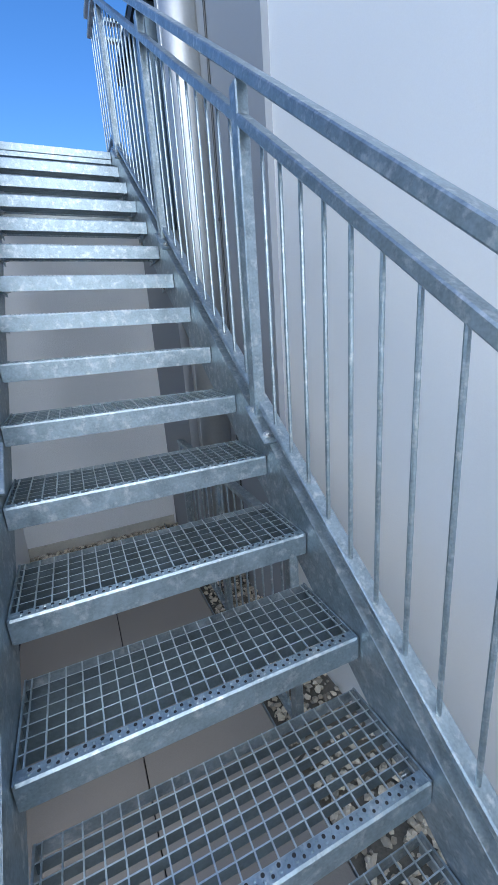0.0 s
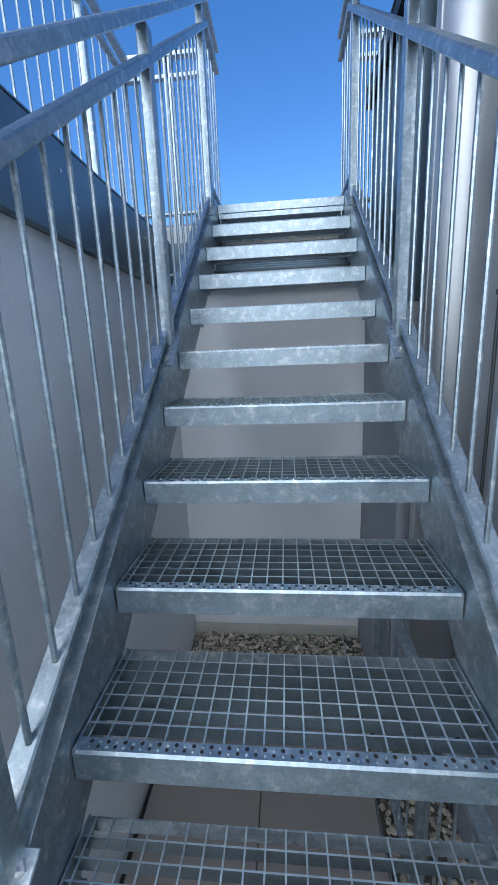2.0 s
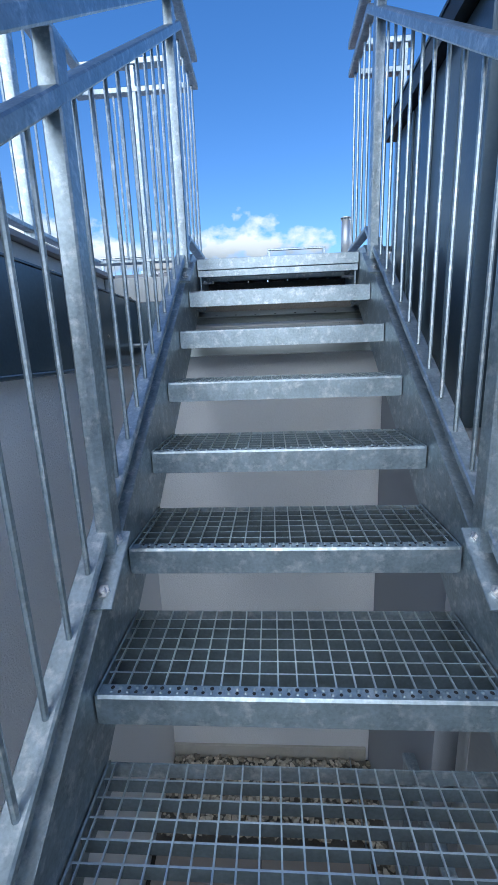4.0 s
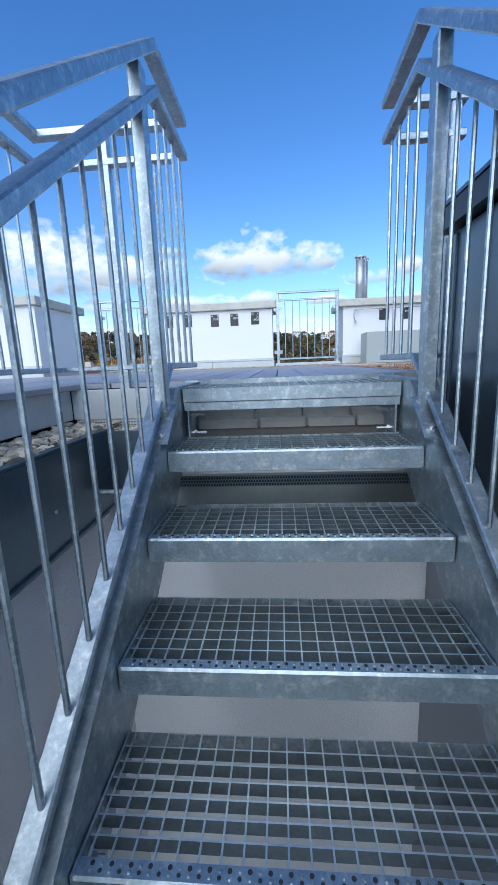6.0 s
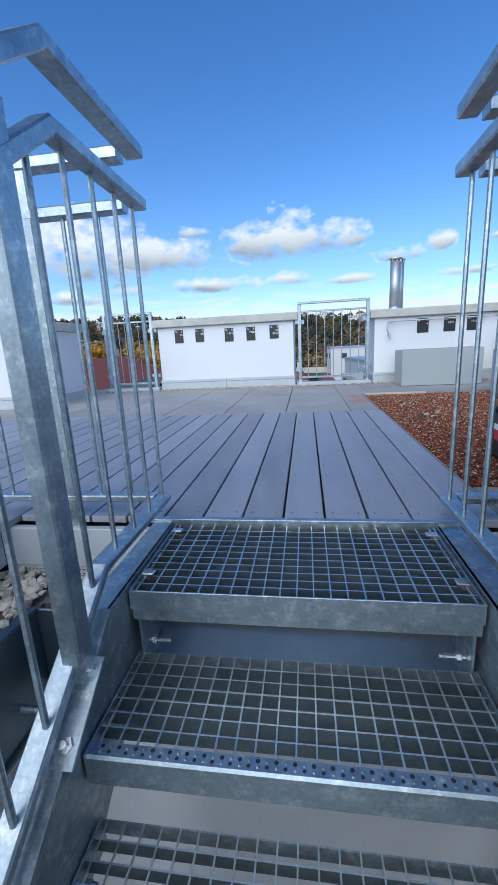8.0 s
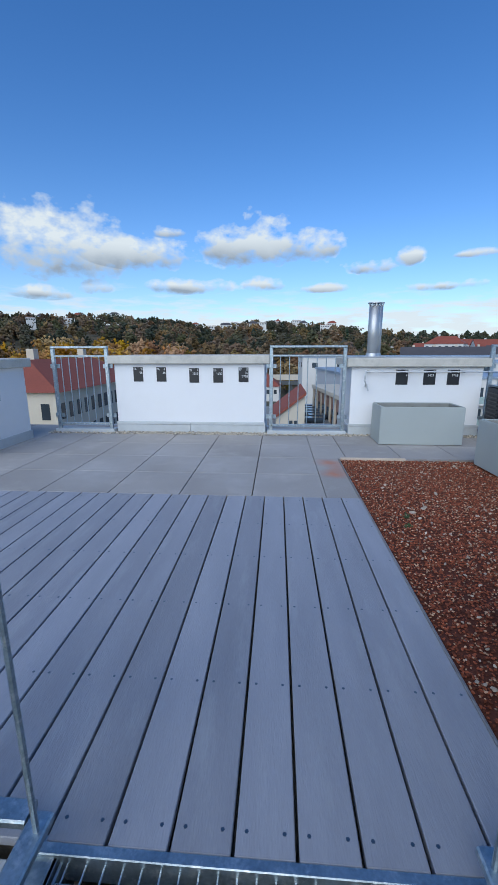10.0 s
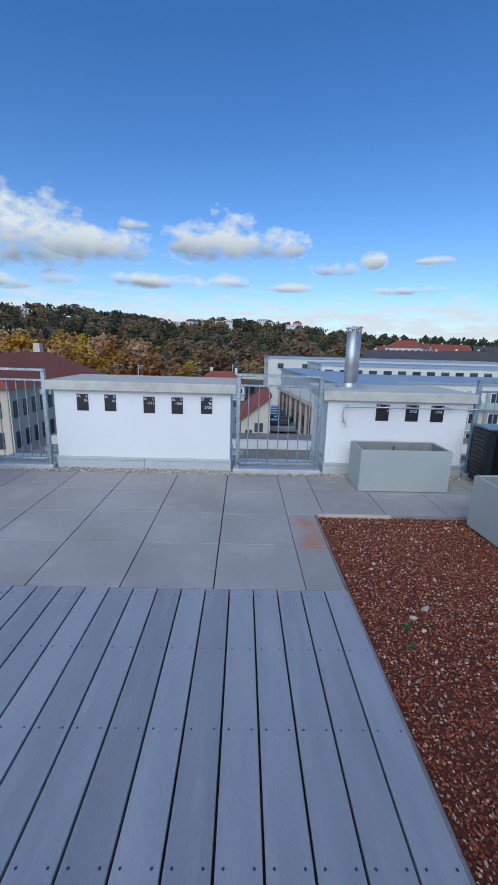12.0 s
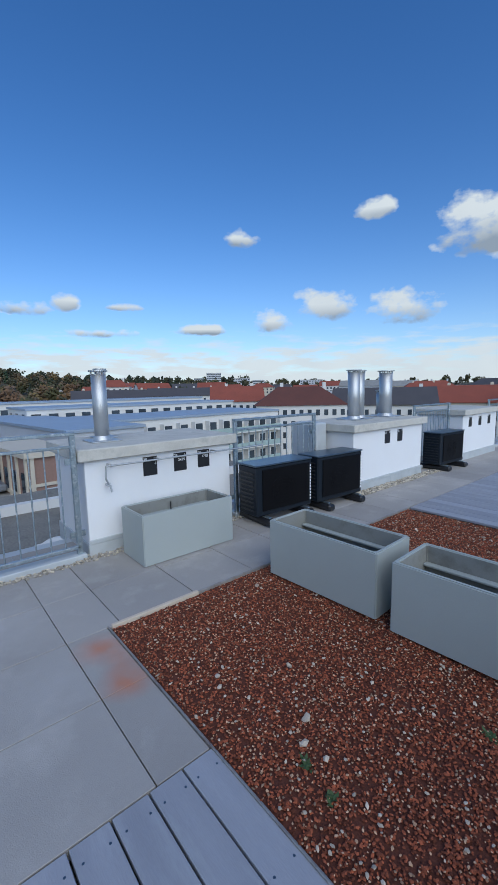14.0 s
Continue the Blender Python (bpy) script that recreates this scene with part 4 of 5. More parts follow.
# ---- heat pumps ----
def heat_pump(x, y, rz, label):
    h = thing("heat_pump", label, "heat pump", "heat pumps on the roof", at=(x, y, DECK_Z), rz=rz)
    W, D, Z0, Z1 = 0.76, 0.30, 0.09, 0.59
    part("casing", box(-W / 2, W / 2, -D / 2, D / 2, Z0, Z1, 0.012), ANTHRA, h)
    part("top_cover", box(-W / 2 - 0.006, W / 2 + 0.006, -D / 2 - 0.006, D / 2 + 0.006, Z1, Z1 + 0.018, 0.005), GALV_DARK, h)
    fr = part("front_panel", box(-W / 2 + 0.07, W / 2 - 0.05, -D / 2 - 0.012, -D / 2 + 0.001, Z0 + 0.05, Z1 - 0.03, 0.005), BLACK_GLOSS, h, "glossy black front panel")
    bm = bmesh.new()
    for k in range(4):
        r = 0.05 + 0.03 * k
        for s in range(28):
            a0, a1 = 2 * math.pi * s / 28, 2 * math.pi * (s + 1) / 28
            add_rod(bm, (-0.05 + r * math.cos(a0), -D / 2 - 0.016, 0.34 + r * math.sin(a0)), (-0.05 + r * math.cos(a1), -D / 2 - 0.016, 0.34 + r * math.sin(a1)), 0.0014, 4)
    part("fan_grille", bm, BLACK_GLOSS, fr)
    for k in range(10):
        part("side_slat", box(-W / 2 - 0.012, -W / 2 + 0.002, -D / 2 + 0.04, D / 2 - 0.04, Z0 + 0.05 + k * 0.042, Z0 + 0.062 + k * 0.042, 0.002), BLACK, h)
    for k in range(12):
        part("edge_mark", box(W / 2 - 0.03, W / 2 - 0.012, -D / 2 - 0.004, -D / 2 + 0.001, Z0 + 0.06 + k * 0.033, Z0 + 0.08 + k * 0.033), LETTER, h)
    for sx in (-1, 1):
        f = part("foot", box(sx * 0.27 - 0.05, sx * 0.27 + 0.05, -0.27, 0.25, 0.0, 0.075, 0.02), BLACK, h, "black rubber foot")
        part("foot_rail", box(sx * 0.27 - 0.018, sx * 0.27 + 0.018, -0.22, 0.20, 0.075, 0.089, 0.003), GALV, f)
    return h


heat_pump(2.74, 4.27, -3, "dark heat pump with a glossy fan front")
heat_pump(3.57, 4.20, -3, "dark heat pump standing next to its twin")
heat_pump(6.55, 4.22, -3, "far dark heat pump beside a hut")
cu = thing("condenser_unit", "grey and black slatted cooling unit by the stair", "cooling unit")
part("casing", box(0.84, 1.40, 0.44, 0.86, -0.02, 0.56, 0.015), UPSTAND, cu)
for k in range(5):
    part("side_slot", box(0.832, 0.842, 0.47, 0.83, 0.08 + k * 0.10, 0.125 + k * 0.10, 0.004), BLACK, cu)
    part("rear_slot", box(0.88, 1.36, 0.432, 0.442, 0.08 + k * 0.10, 0.125 + k * 0.10, 0.004), BLACK, cu)
part("top_lid", box(0.825, 1.415, 0.425, 0.875, 0.56, 0.60, 0.01), ANTHRA, cu)
# black labelled box next to the cooling unit, use unknown
tb = thing("labelled_box", "black case with a red and white label on the gravel", "case")
part("case", box(0.845, 1.25, 0.98, 1.12, DECK_Z - 0.004, 0.225, 0.02), BLACK, tb)
lab = part("label", box(0.8435, 0.845, 1.0, 1.06, 0.105, 0.175), RED, tb, "red warning label")
part("label_head", box(0.8425, 0.8435, 1.0, 1.06, 0.15, 0.175), LETTER, lab)
part("lid", box(0.84, 1.255, 0.975, 1.125, 0.226, 0.245, 0.008), BLACK_GLOSS, tb)

# small weeds in the gravel
for i, (x, y) in enumerate(((0.82, 2.14), (0.80, 2.01), (1.45, 1.75))):
    w = thing("weed", "tiny green weed growing in the red gravel", "plant")
    bm = bmesh.new()
    rng = random.Random(i)
    for k in range(26):
        a, l, t = rng.uniform(0, 6.28), rng.uniform(0.010, 0.028), rng.uniform(0.1, 0.8)
        cx, cy = x + rng.uniform(-.02, .02), y + rng.uniform(-.02, .02)
        d, s = Vector((math.cos(a), math.sin(a), t)) * l, Vector((-math.sin(a), math.cos(a), 0)) * l * 0.25
        c = Vector((cx, cy, 0.008))
        vs = [bm.verts.new(p) for p in (c, c + d * .5 + s, c + d, c + d * .5 - s)]
        bm.faces.new(vs)
    part("leaves", bm, LEAF, w)

# ---- the town beyond ----
STREET = -18.0
EYE = Vector((0, 1.0, 1.36))


def far(azimuth, dist, elev=None):
    a = radians(azimuth)
    z = STREET if elev is None else EYE.z + dist * math.tan(radians(elev))
    return Vector((EYE.x + dist * math.sin(a), EYE.y + dist * math.cos(a), z))


FIELD = mat("far_ground", (0.085, 0.072, 0.04), 0.95, 0, 0.3, 0.02, 0.3, 0.0, 0.2, dirt=(0.12, 0.09, 0.05), dirt_amount=0.4)
HOUSE_W = mat("far_white_render", (0.66, 0.65, 0.62), 0.85, 0, 0.05, 0.3, 3, 0.0, 0.03)
HOUSE_G = mat("far_grey_render", (0.50, 0.52, 0.55), 0.85, 0, 0.05, 0.3, 3, 0.0, 0.03)
HOUSE_C = mat("far_cream_render", (0.58, 0.52, 0.42), 0.85, 0, 0.06, 0.3, 3, 0.0, 0.03)
BRICK = mat("far_brick", (0.30, 0.185, 0.145), 0.85, 0, 0.08, 0.5, 6, 0.0, 0.08)
TILE = mat("far_red_tile", (0.26, 0.07, 0.045), 0.85, 0, 0.15, 0.3, 4, 0.0, 0.12)
SLATE = mat("far_dark_roof", (0.075, 0.07, 0.075), 0.7, 0, 0.15, 0.3, 4, 0.0, 0.1)
BLUE = mat("far_blue_roof", (0.30, 0.37, 0.46), 0.55, 0.1, 0.10, 0.25, 3, 0.0, 0.06, dirt=(0.42, 0.47, 0.52), dirt_amount=0.3)
FLAT = mat("far_flat_roof", (0.28, 0.28, 0.27), 0.9, 0, 0.15, 0.4, 5, 0.0, 0.1, dirt=(0.17, 0.17, 0.16), dirt_amount=0.4)
PANE = mat("far_window", (0.05, 0.065, 0.08), 0.15, 0, 0.2, 0.5, 3, 0.0, rand=0.3)
GLASSY = mat("far_balcony_glass", (0.36, 0.46, 0.44), 0.25, 0, 0.08, 0.4, 3, 0.0)
STEEL_F = mat("far_dark_steel", (0.10, 0.11, 0.11), 0.6, 0.3, 0.1, 0.5, 3, 0.0)
CAR = mat("far_car_paint", (0.25, 0.27, 0.30), 0.3, 0.2, 0.05, 0.5, 3, 0.0, rand=0.6)

# ground: one sheet, rising to wooded hills in the distance
bm = bmesh.new()


def rise(az_deg, r):
    top = np.interp(az_deg, (-180, -70, -35, -22, -9, -2, 6, 14, 21, 32, 70, 180), (0.8, 1.0, 2.9, 3.2, 2.0, 2.6, 2.2, 1.2, 0.8, 0.55, 0.3, 0.5))
    h = 1.5 + 800 * math.tan(radians(top)) - STREET
    s = min(1, max(0, (r - 170) / 630))
    return STREET + h * (s * s * (3 - 2 * s)) ** 0.9


rs = [0, 30, 90, 170, 230, 300, 380, 460, 550, 650, 800, 1100, 2200]
cols = 120
ring = []
for r in rs:
    ring.append([bm.verts.new((r * math.sin(2 * math.pi * i / cols), r * math.cos(2 * math.pi * i / cols), rise((360 * i / cols + 180) % 360 - 180, r) if r < 1000 else rise((360 * i / cols + 180) % 360 - 180, 800) - (r - 800) * 0.01)) for i in range(cols)])
for a, b in zip(ring, ring[1:]):
    for i in range(cols):
        j = (i + 1) % cols
        if len({a[i], a[j]}) == 2:
            bm.faces.new((a[i], a[j], b[j], b[i]))
bmesh.ops.remove_doubles(bm, verts=bm.verts, dist=0.01)
tagged(part("ground", bm, FIELD), "brownish town ground rising to distant wooded hills", "ground", kind="structure")

# woods as many leaf clumps
OCT_V = np.array([(1, 0, 0), (0, 1, 0), (-1, 0, 0), (0, -1, 0), (0, 0, 1), (0, 0, -1)], float)
OCT_F = np.array([(0, 1, 4), (1, 2, 4), (2, 3, 4), (3, 0, 4), (1, 0, 5), (2, 1, 5), (3, 2, 5), (0, 3, 5)])


def woods(name, material, seed, count, az0, az1, r0, r1, size, label, conifer=False, clumps=90):
    """Trees as one mesh: for each a trunk-high gap and a crown of many small, uneven leaf clumps."""
    rng = np.random.default_rng(seed)
    vs = []
    for _ in range(count):
        a = rng.uniform(az0, az1)
        r = math.sqrt(rng.uniform(r0 * r0, r1 * r1))
        s = size * rng.uniform(0.6, 1.3)
        base = np.array([r * math.sin(radians(a)), 1.2 + r * math.cos(radians(a)), rise(a, r)])
        d = rng.normal(size=(clumps, 3))
        d /= np.linalg.norm(d, axis=1)[:, None]
        if conifer:
            z = rng.uniform(0.1, 1.5, clumps)
            c = np.stack([d[:, 0] * 0.34 * (1.6 - z) / 1.5, d[:, 1] * 0.34 * (1.6 - z) / 1.5, z], 1)
        else:
            lobes = rng.uniform(-0.22, 0.22, (5, 3)) + (0, 0, 0.62)
            c = lobes[rng.integers(0, 5, clumps)] + d * rng.uniform(0.16, 0.36, (clumps, 1)) * (1, 1, 1.1)
        k = rng.uniform(0.55, 1.2, (clumps, 1, 1)) * 1.0 / math.sqrt(clumps)
        v = OCT_V[None] * k * rng.uniform(0.6, 1.4, (clumps, 6, 1)) + rng.uniform(-0.3, 0.3, (clumps, 6, 3)) * k + c[:, None]
        vs.append((v * s + base).reshape(-1, 3))
    v = np.concatenate(vs)
    f = (OCT_F[None] + 6 * np.arange(len(v) // 6)[:, None, None]).reshape(-1, 3)
    me = bpy.data.meshes.new(name)
    me.from_pydata(v.tolist(), [], f.tolist())
    me.materials.append(material)
    return tagged(new(name, me), label, "trees", kind="stuff")


def leafmat(name, base):
    """Foliage whose tone changes from crown to crown."""
    m = mat(name, base, 0.9, 0, 0.12, 0.3, 1.5, 0.0, 0.12, island=0.16)
    n, l = m.node_tree.nodes, m.node_tree.links
    b = n["Principled BSDF"]
    src = b.inputs["Base Color"].links[0].from_socket
    geo, flat_map, cell = n.new("ShaderNodeNewGeometry"), n.new("ShaderNodeMapping"), n.new("ShaderNodeTexVoronoi")
    flat_map.inputs["Scale"].default_value = (1, 1, 0)
    cell.inputs["Scale"].default_value = 0.085
    l.new(geo.outputs["Position"], flat_map.inputs["Vector"])
    l.new(flat_map.outputs[0], cell.inputs["Vector"])
    hue = n.new("ShaderNodeHueSaturation")
    span = n.new("ShaderNodeSeparateColor")
    l.new(cell.outputs["Color"], span.inputs[0])
    for out_, socket, lo_, hi_ in ((0, "Hue", 0.485, 0.53), (1, "Value", 0.55, 1.5), (2, "Saturation", 0.7, 1.1)):
        r = n.new("ShaderNodeMapRange")
        r.inputs["To Min"].default_value, r.inputs["To Max"].default_value = lo_, hi_
        l.new(span.outputs[out_], r.inputs["Value"])
        l.new(r.outputs[0], hue.inputs[socket])
    l.new(src, hue.inputs["Color"])
    l.new(hue.outputs[0], b.inputs["Base Color"])
    return m


ORANGE = leafmat("autumn_orange", (0.31, 0.135, 0.02))
BROWN = leafmat("autumn_brown", (0.14, 0.085, 0.04))
OLIVE = leafmat("olive_green", (0.065, 0.06, 0.026))
PINE = leafmat("dark_green", (0.025, 0.042, 0.022))
woods("woods_orange", ORANGE, 21, 150, -50, -13, 165, 300, 14, "orange autumn trees below the hillside", clumps=260)
woods("woods_yellow", leafmat("autumn_yellow", (0.22, 0.13, 0.03)), 25, 26, -34, 2, 160, 300, 11, "yellowing autumn trees between the roofs", clumps=260)
woods("woods_brown", BROWN, 22, 540, -60, 20, 190, 720, 12, "brown autumn woods on the hill")
woods("woods_deep", leafmat("deep_green", (0.035, 0.042, 0.02)), 27, 300, -60, 40, 330, 790, 12, "deep green woods on the hill")
woods("woods_olive", OLIVE, 23, 430, -60, 40, 200, 760, 12, "olive green woods on the hill")
woods("woods_dark", PINE, 24, 70, -60, 34, 420, 800, 9, "dark evergreen trees on the ridge", True, 60)
woods("woods_far", OLIVE, 26, 260, 14, 110, 420, 800, 9, "far dark line of trees on the horizon")


win_mesh = mesh_of("window", box(-0.5, 0.5, -0.06, 0.02, 0, 1), PANE)


def house(name, c, rz, w, d, h, roof, walls, roofs, rows=3, cols_=8, ends=3, rh=4.0, label="", group="town houses", win=(1.1, 1.6), first=1.2, back=False):
    """A house w along its front by d deep, standing on the street, its front facing its own -y."""
    t = thing(name, label, "house", group, at=(c.x, c.y, STREET), rz=rz)
    H = h - STREET
    part("wall", box(-w / 2, w / 2, 0, d, 0, H), walls, t)
    if roof == "hip":
        e, k = 0.5, min(w, d) * 0.42
        bm = bmesh.new()
        lo = [bm.verts.new(p) for p in ((-w / 2 - e, -e, H), (w / 2 + e, -e, H), (w / 2 + e, d + e, H), (-w / 2 - e, d + e, H))]
        hi = [bm.verts.new(p) for p in ((-w / 2 + k, d / 2, H + rh), (w / 2 - k, d / 2, H + rh))]
        for q in ((lo[0], lo[1], hi[1], hi[0]), (lo[1], lo[2], hi[1]), (lo[2], lo[3], hi[0], hi[1]), (lo[3], lo[0], hi[0]), (lo[3], lo[2], lo[1], lo[0])):
            bm.faces.new(q)
        rf = part("roof", bm, roofs, t)
    elif roof == "gable":
        rf = part("roof", slab_poly([(-0.5, H), (d / 2, H + rh), (d + 0.5, H), (d + 0.5, H + .3), (d / 2, H + rh + .3), (-0.5, H + .3)], "x", -w / 2 - 0.3, w / 2 + 0.3), roofs, t)
        part("gable", slab_poly([(0.02, H), (d - 0.02, H), (d / 2, H + rh)], "x", -w / 2 + 0.02, w / 2 - 0.02), walls, t)
    else:
        rf = part("roof", box(-w / 2 - 0.2, w / 2 + 0.2, -0.2, d + 0.2, H, H + 0.35), roofs, t)
    if roof in ("hip", "gable"):
        for i in range(max(1, int(w / 9))):
            x = -w / 2 + w * (i + 0.6) / max(1, int(w / 9))
            part("chimney", box(x - 0.5, x + 0.5, d / 2 + 0.8, d / 2 + 1.7, H + rh * 0.5, H + rh + 1.2), walls, rf)
    pitch = 3.1
    for r in range(rows):
        z = H - first - win[1] - r * pitch
        for i in range(cols_):
            x = -w / 2 + w * (i + 0.5) / cols_
            o = part("window", win_mesh, None, t)
            o.matrix_basis = pose(x, 0, z) @ Matrix.Diagonal((win[0], 1, win[1], 1))
        for i in range(ends):
            y = d * (i + 0.5) / ends
            for sx in (-1, 1):
                o = part("window", win_mesh, None, t)
                o.matrix_basis = pose(sx * w / 2, y, z, 0, 0, sx * 90) @ Matrix.Diagonal((win[0], 1, win[1], 1))
    return t


# long grey block with a blue roof and glazed balconies
blk = house("apartment_block", Vector((36.5, 60, 0)), 2.0, 43, 16, -3.2, "flat", HOUSE_W, BLUE, 3, 14, 4, label="long white apartment block with a blue-grey flat roof", win=(1.5, 1.5))
for r in range(3):
    z = -3.2 - STREET - 3.4 - r * 3.1
    part("balcony_front", box(-21, 21, -1.3, -1.22, z, z + 1.0), GLASSY, blk, "pale green glass balcony front")
    part("balcony_floor", box(-21, 21, -1.3, 0.0, z - 0.2, z), HOUSE_W, blk)
    for i in range(15):
        part("balcony_wall", box(-21 + i * 3 - 0.08, -21 + i * 3 + 0.08, -1.2, -0.01, z, z + 2.6), HOUSE_W, blk)
house("apartment_block", Vector((38, 79, 0)), 2.0, 46, 14, -1.6, "flat", HOUSE_W, BLUE, 2, 16, 3, label="set-back white storey with a blue-grey roof", win=(1.6, 1.4), first=0.7)
house("apartment_block", Vector((36, 100, 0)), 2.0, 60, 12, -0.9, "flat", HOUSE_W, BLUE, 1, 10, 2, label="rear blue-roofed apartment wing", win=(1.4, 1.2))
side = house("apartment_block", Vector((19, 66, 0)), 96, 40, 9, -2.9, "flat", HOUSE_G, BLUE, 2, 6, 1, label="blank grey side wing with slit windows", win=(0.5, 1.8))
house("station_house", far(-3.4, 150), -3, 19, 13, -12.4, "hip", HOUSE_W, TILE, 1, 7, 2, 4.8, label="white station building with a red hipped roof")
house("pavilion", far(-14, 170), -10, 16, 8, -14.0, "hip", HOUSE_C, FLAT, 1, 6, 2, 2.0, label="small cream pavilion by the railway")
house("town_house", Vector((-22.6, 52.0, 0)), 90, 25, 11, -3.2, "hip", HOUSE_C, TILE, 4, 14, 4, 3.2, label="cream town house with a red tiled roof", win=(0.9, 1.7))
bk = house("brick_hall", Vector((8.62, 37.3, 0)), 6.7, 4.0, 15.6, -3.8, "flat", BRICK, FLAT, 2, 0, 7, label="red brick hall with pale bands and arched windows", win=(1.0, 1.9), first=1.4)
HB = -3.8 - STREET
for i in range(8):
    part("pilaster", box(-2.16, -1.995, 0.1 + i * 2.17, 0.42 + i * 2.17, HB - 6, HB), HOUSE_C, bk)
for x in (-1.85, 1.55):
    part("pilaster", box(x, x + 0.3, -0.16, 0.005, HB - 6, HB), HOUSE_C, bk)
part("cornice", box(-2.3, 2.3, -0.3, 15.8, HB - 0.05, HB + 0.38), HOUSE_C, bk)
for r in range(2):
    part("string_course", box(-2.12, -1.99, 0, 15.6, HB - 3.6 - r * 2.4, HB - 3.3 - r * 2.4), HOUSE_C, bk)
    part("string_course", box(-2.1, 2.1, -0.12, 0.005, HB - 2.5 - r * 1.9, HB - 2.25 - r * 1.9), HOUSE_C, bk)
part("gate", box(-0.85, 1.0, -0.06, 0.005, HB - 4.15, HB - 2.75), HOUSE_G, bk, "pale grey roller gate")
yard = part("courtyard", box(-4, 6.9, 36, 62, STREET, -7.6), FLAT)
tagged(yard, "grey paved courtyard between the neighbouring houses", "yard", kind="structure")
lean = thing("annex_house", "cream annex with a red mono-pitched roof", "house", "town houses")
part("wall", slab_poly([(-0.1, -7.6), (-0.1, -5.75), (2.8, -3.45), (2.8, -7.6)], "y", 40.0, 50.0), HOUSE_C, lean)
part("roof", slab_poly([(-0.7, -6.12), (-0.7, -5.9), (2.9, -3.1), (2.9, -3.36)], "y", 39.7, 50.3), TILE, lean)
for x in (1.25, 1.75):
    part("window", box(x, x + 0.35, 39.94, 40.02, -6.9, -6.0), PANE, lean)
for x in (0.35, 0.75):
    part("window", box(x, x + 0.25, 39.94, 40.02, -7.1, -6.7), PANE, lean)
house("town_house", far(47.5, 112), -42, 25, 15, -3.4, "hip", HOUSE_W, mat("far_brown_tile", (0.12, 0.045, 0.035), 0.85, 0, .15, .3, 4, 0, .12), 4, 11, 5, 5.2, label="large white town house with a dark red hipped roof")
house("town_house", far(38.5, 135), -36, 18, 14, -2.8, "gable", HOUSE_W, TILE, 4, 8, 4, 5.0, label="white town house with a bright red roof")
house("town_house", far(58.5, 125), -58, 30, 14, -4.2, "gable", HOUSE_W, SLATE, 3, 10, 4, 5.0, label="town house with a black roof and skylights")
house("town_house", far(68.5, 150), -66, 26, 15, -4.5, "gable", HOUSE_C, TILE, 3, 9, 4, 5.5, label="town house with a red gabled roof")
house("town_house", far(78, 140), -76, 30, 15, -4.0, "hip", HOUSE_W, TILE, 3, 10, 4, 5.0, label="white town house with a red hipped roof")
house("town_house", far(21.5, 200), -18, 36, 14, -3.0, "gable", HOUSE_C, SLATE, 2, 10, 3, 4.8, label="long house with a dark brown roof")
house("town_house", far(12, 190), -10, 15, 9, -3.4, "flat", mat("far_mural", (0.42, 0.26, 0.2), .8, 0, .3, .6, 3, 0, .1), FLAT, 1, 3, 1, label="low house with a colourful painted wall")
house("town_house", far(31, 230), -30, 40, 14, -2.0, "gable", HOUSE_W, SLATE, 2, 12, 3, 4.5, label="far house with a dark roof")
rng = random.Random(5)
for i in range(26):
    a = 16 + i * 2.6 + rng.uniform(-1, 1)
    dd = rng.uniform(260, 460)
    house("town_house", far(a, dd), -a + rng.uniform(-20, 20), rng.uniform(16, 34), 13, rng.uniform(-4, 3.0) + dd * 0.006, rng.choice(("gable", "hip", "flat")), rng.choice((HOUSE_W, HOUSE_C, HOUSE_G)), rng.choice((TILE, TILE, SLATE, FLAT)), 2, 6, 2, 4.5, label="far town house in the roofscape", win=(1.5, 1.8))
for i in range(22):
    a = -32 + i * 1.9 + rng.uniform(-.7, .7)
    dd = rng.uniform(560, 780)
    z = rise(a, dd)
    house("hill_villa", far(a, dd), -a, rng.uniform(9, 18), 10, z + rng.uniform(11, 18), "hip" if i % 2 else "flat", HOUSE_W, rng.choice((TILE, SLATE)), 1, 4, 1, 3.5, label="white villa on the wooded hill", group="villas on the hill", win=(1.6, 1.6))
for a, top, w in ((33.2, 1.6, 14), (35.3, 2.3, 22), (39.0, 1.5, 30), (41.6, 1.2, 18), (49.0, 1.1, 34)):
    c = far(a, 620, top)
    house("tower_block", Vector((c.x, c.y, 0)), -a, w, 16, c.z, "flat", HOUSE_G, FLAT, 6, 8, 0, label="grey tower block on the skyline", group="tower blocks", win=(2.4, 1.2))
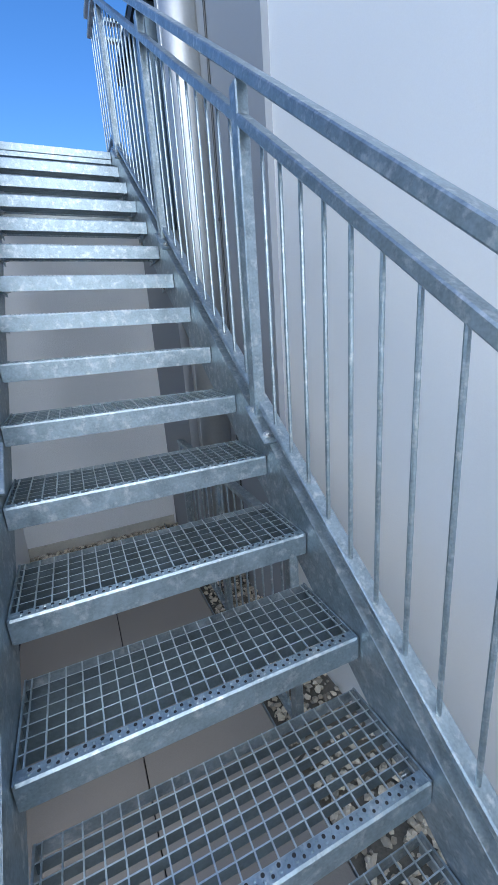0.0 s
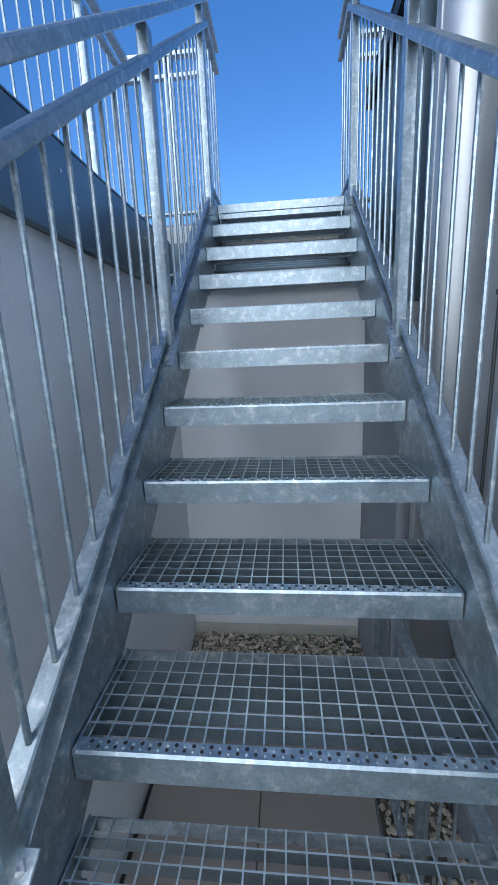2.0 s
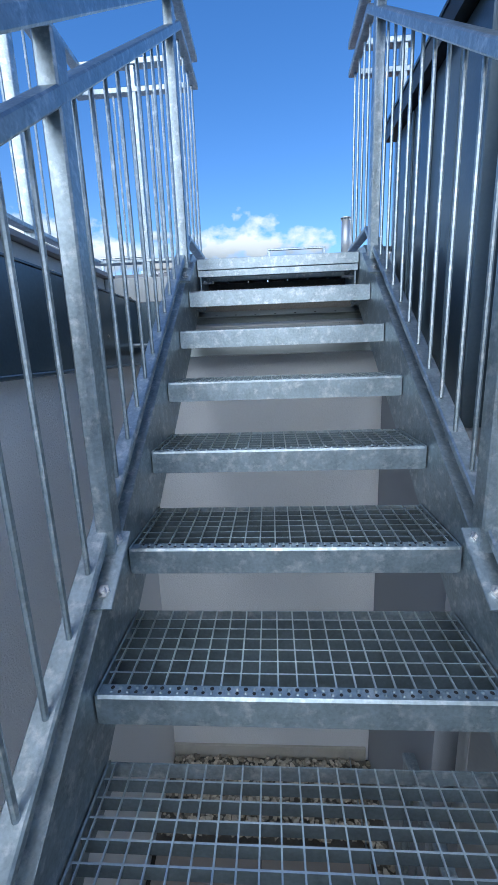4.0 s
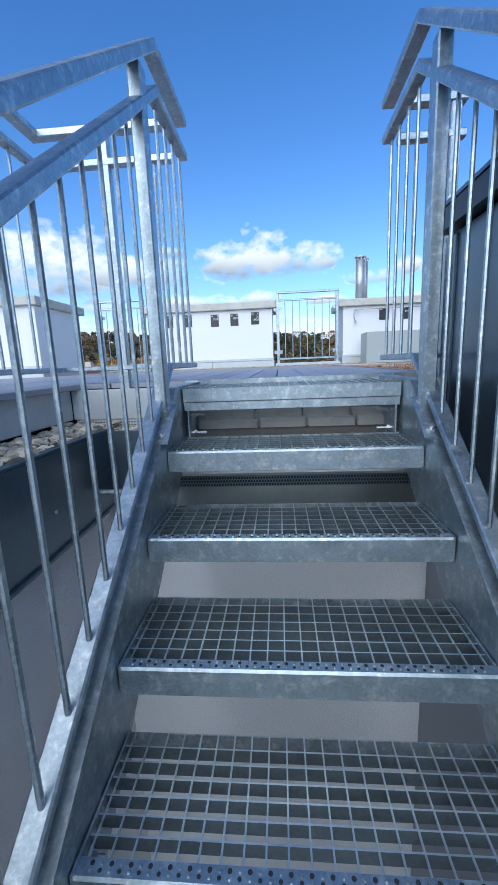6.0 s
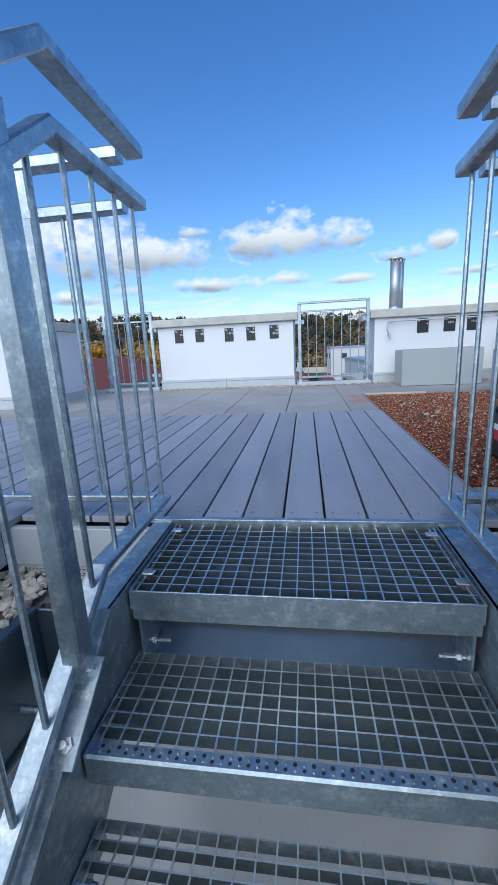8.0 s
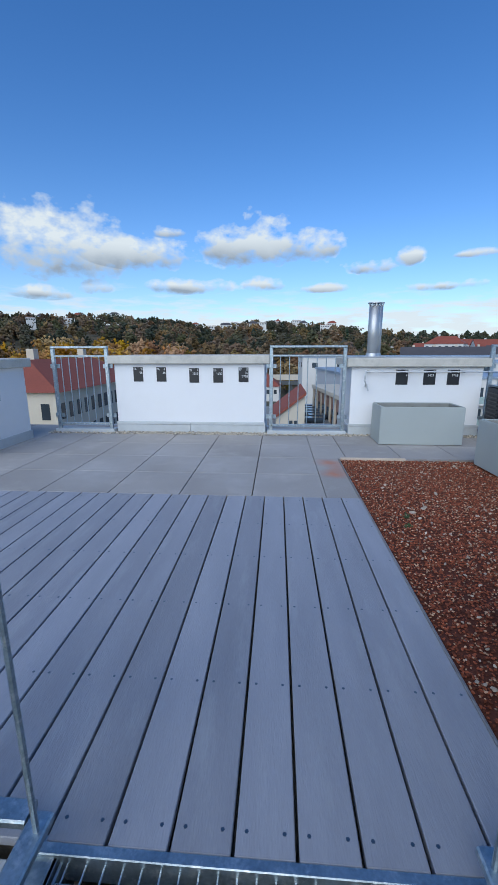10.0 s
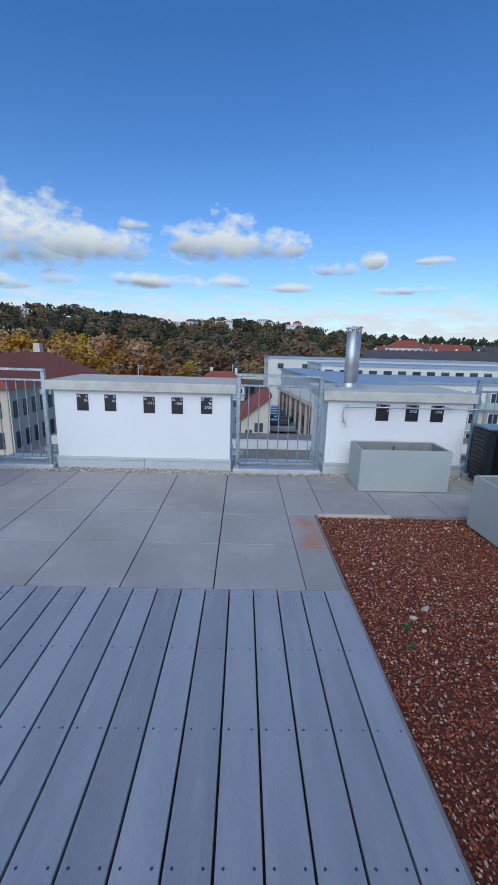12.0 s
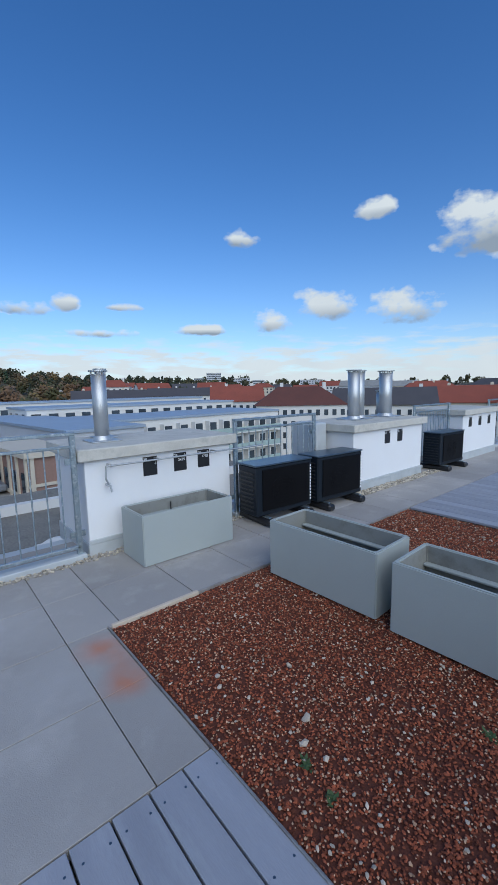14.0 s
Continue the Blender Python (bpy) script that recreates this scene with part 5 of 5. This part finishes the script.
# railway wall, masts and a bridge in front of the woods
vi = thing("viaduct", "long green and buff railway viaduct", "bridge")
part("deck", box(-60, 22, 172, 176, -13.6, -12.2), STEEL_F, vi)
part("parapet", box(-10, 24, 177, 178, -12.0, -9.6), HOUSE_C, vi)
for i in range(12):
    part("pier", box(-58 + i * 7, -56.6 + i * 7, 172.5, 175.5, STREET, -13.6), STEEL_F, vi)
for i, (a, dd) in enumerate(((-17.5, 165), (-14.5, 160), (-1.5, 175), (3.5, 180), (9.5, 185), (-24, 168))):
    m = thing("catenary_mast", "thin grey railway mast", "mast", "railway masts")
    c = far(a, dd)
    part("pole", rod((c.x, c.y, STREET), (c.x, c.y, -5.5), 0.16, 6), HOUSE_G, m)
    part("arm", rod((c.x, c.y, -6.5), (c.x + 2.6, c.y, -6.3), 0.07, 5), HOUSE_G, m)
# lower flat roofs next door
nr = house("neighbour_roof", Vector((3, 8.5, 0)), 0, 22, 11.5, -3.2, "flat", HOUSE_W, mat("far_gravel_roof", (0.21, 0.195, 0.165), 0.95, 0, 0.2, 0.8, 14, 0.3, 0.35, dirt=(0.10, 0.095, 0.085), dirt_amount=0.4), 0, 1, 0, label="lower flat gravel roof next door")
part("blue_membrane", box(-11, 11, 2.4, 4.6, -3.2 - STREET + 0.36, -3.2 - STREET + 0.40), mat("blue_membrane", (0.10, 0.20, 0.38), .5, 0, .1, 1, 10, 0, .05), nr, "blue roof membrane strip")
part("kerb", box(-11, 11, 8.4, 8.75, -3.2 - STREET + 0.36, -3.2 - STREET + 0.7), HOUSE_W, nr)
for x, y in ((-3.4, 3.4), (-0.5, 3.8), (4.5, 3.0)):
    sk = thing("skylight", "small white domed roof light", "roof light")
    part("curb", box(3 + x - 0.5, 3 + x + 0.5, 8.5 + y - 0.4, 8.5 + y + 0.4, -2.84, -2.6, 0.02), HOUSE_W, sk)
    bm = bmesh.new()
    bmesh.ops.create_uvsphere(bm, u_segments=12, v_segments=8, radius=0.42)
    bmesh.ops.scale(bm, vec=(1.1, 0.9, 0.45), verts=bm.verts)
    bmesh.ops.translate(bm, vec=(3 + x, 8.5 + y, -2.6), verts=bm.verts)
    part("dome", bm, HOUSE_W, sk, smooth=True)
YARD_Z = -7.6
for i in range(6):
    c = thing("parked_car", "small parked car in the yard below", "car", "cars in the yard")
    x, y = 4.0 + (i % 2) * 0.5, 43.2 + i * 2.1
    part("body", box(x - 1.9, x + 1.9 - 0.0, y - 0.9, y + 0.9, YARD_Z + 0.25, YARD_Z + 0.9, 0.15), CAR, c)
    part("cabin", box(x - 1.1, x + 1.2, y - 0.75, y + 0.75, YARD_Z + 0.9, YARD_Z + 1.45, 0.2), PANE, c)
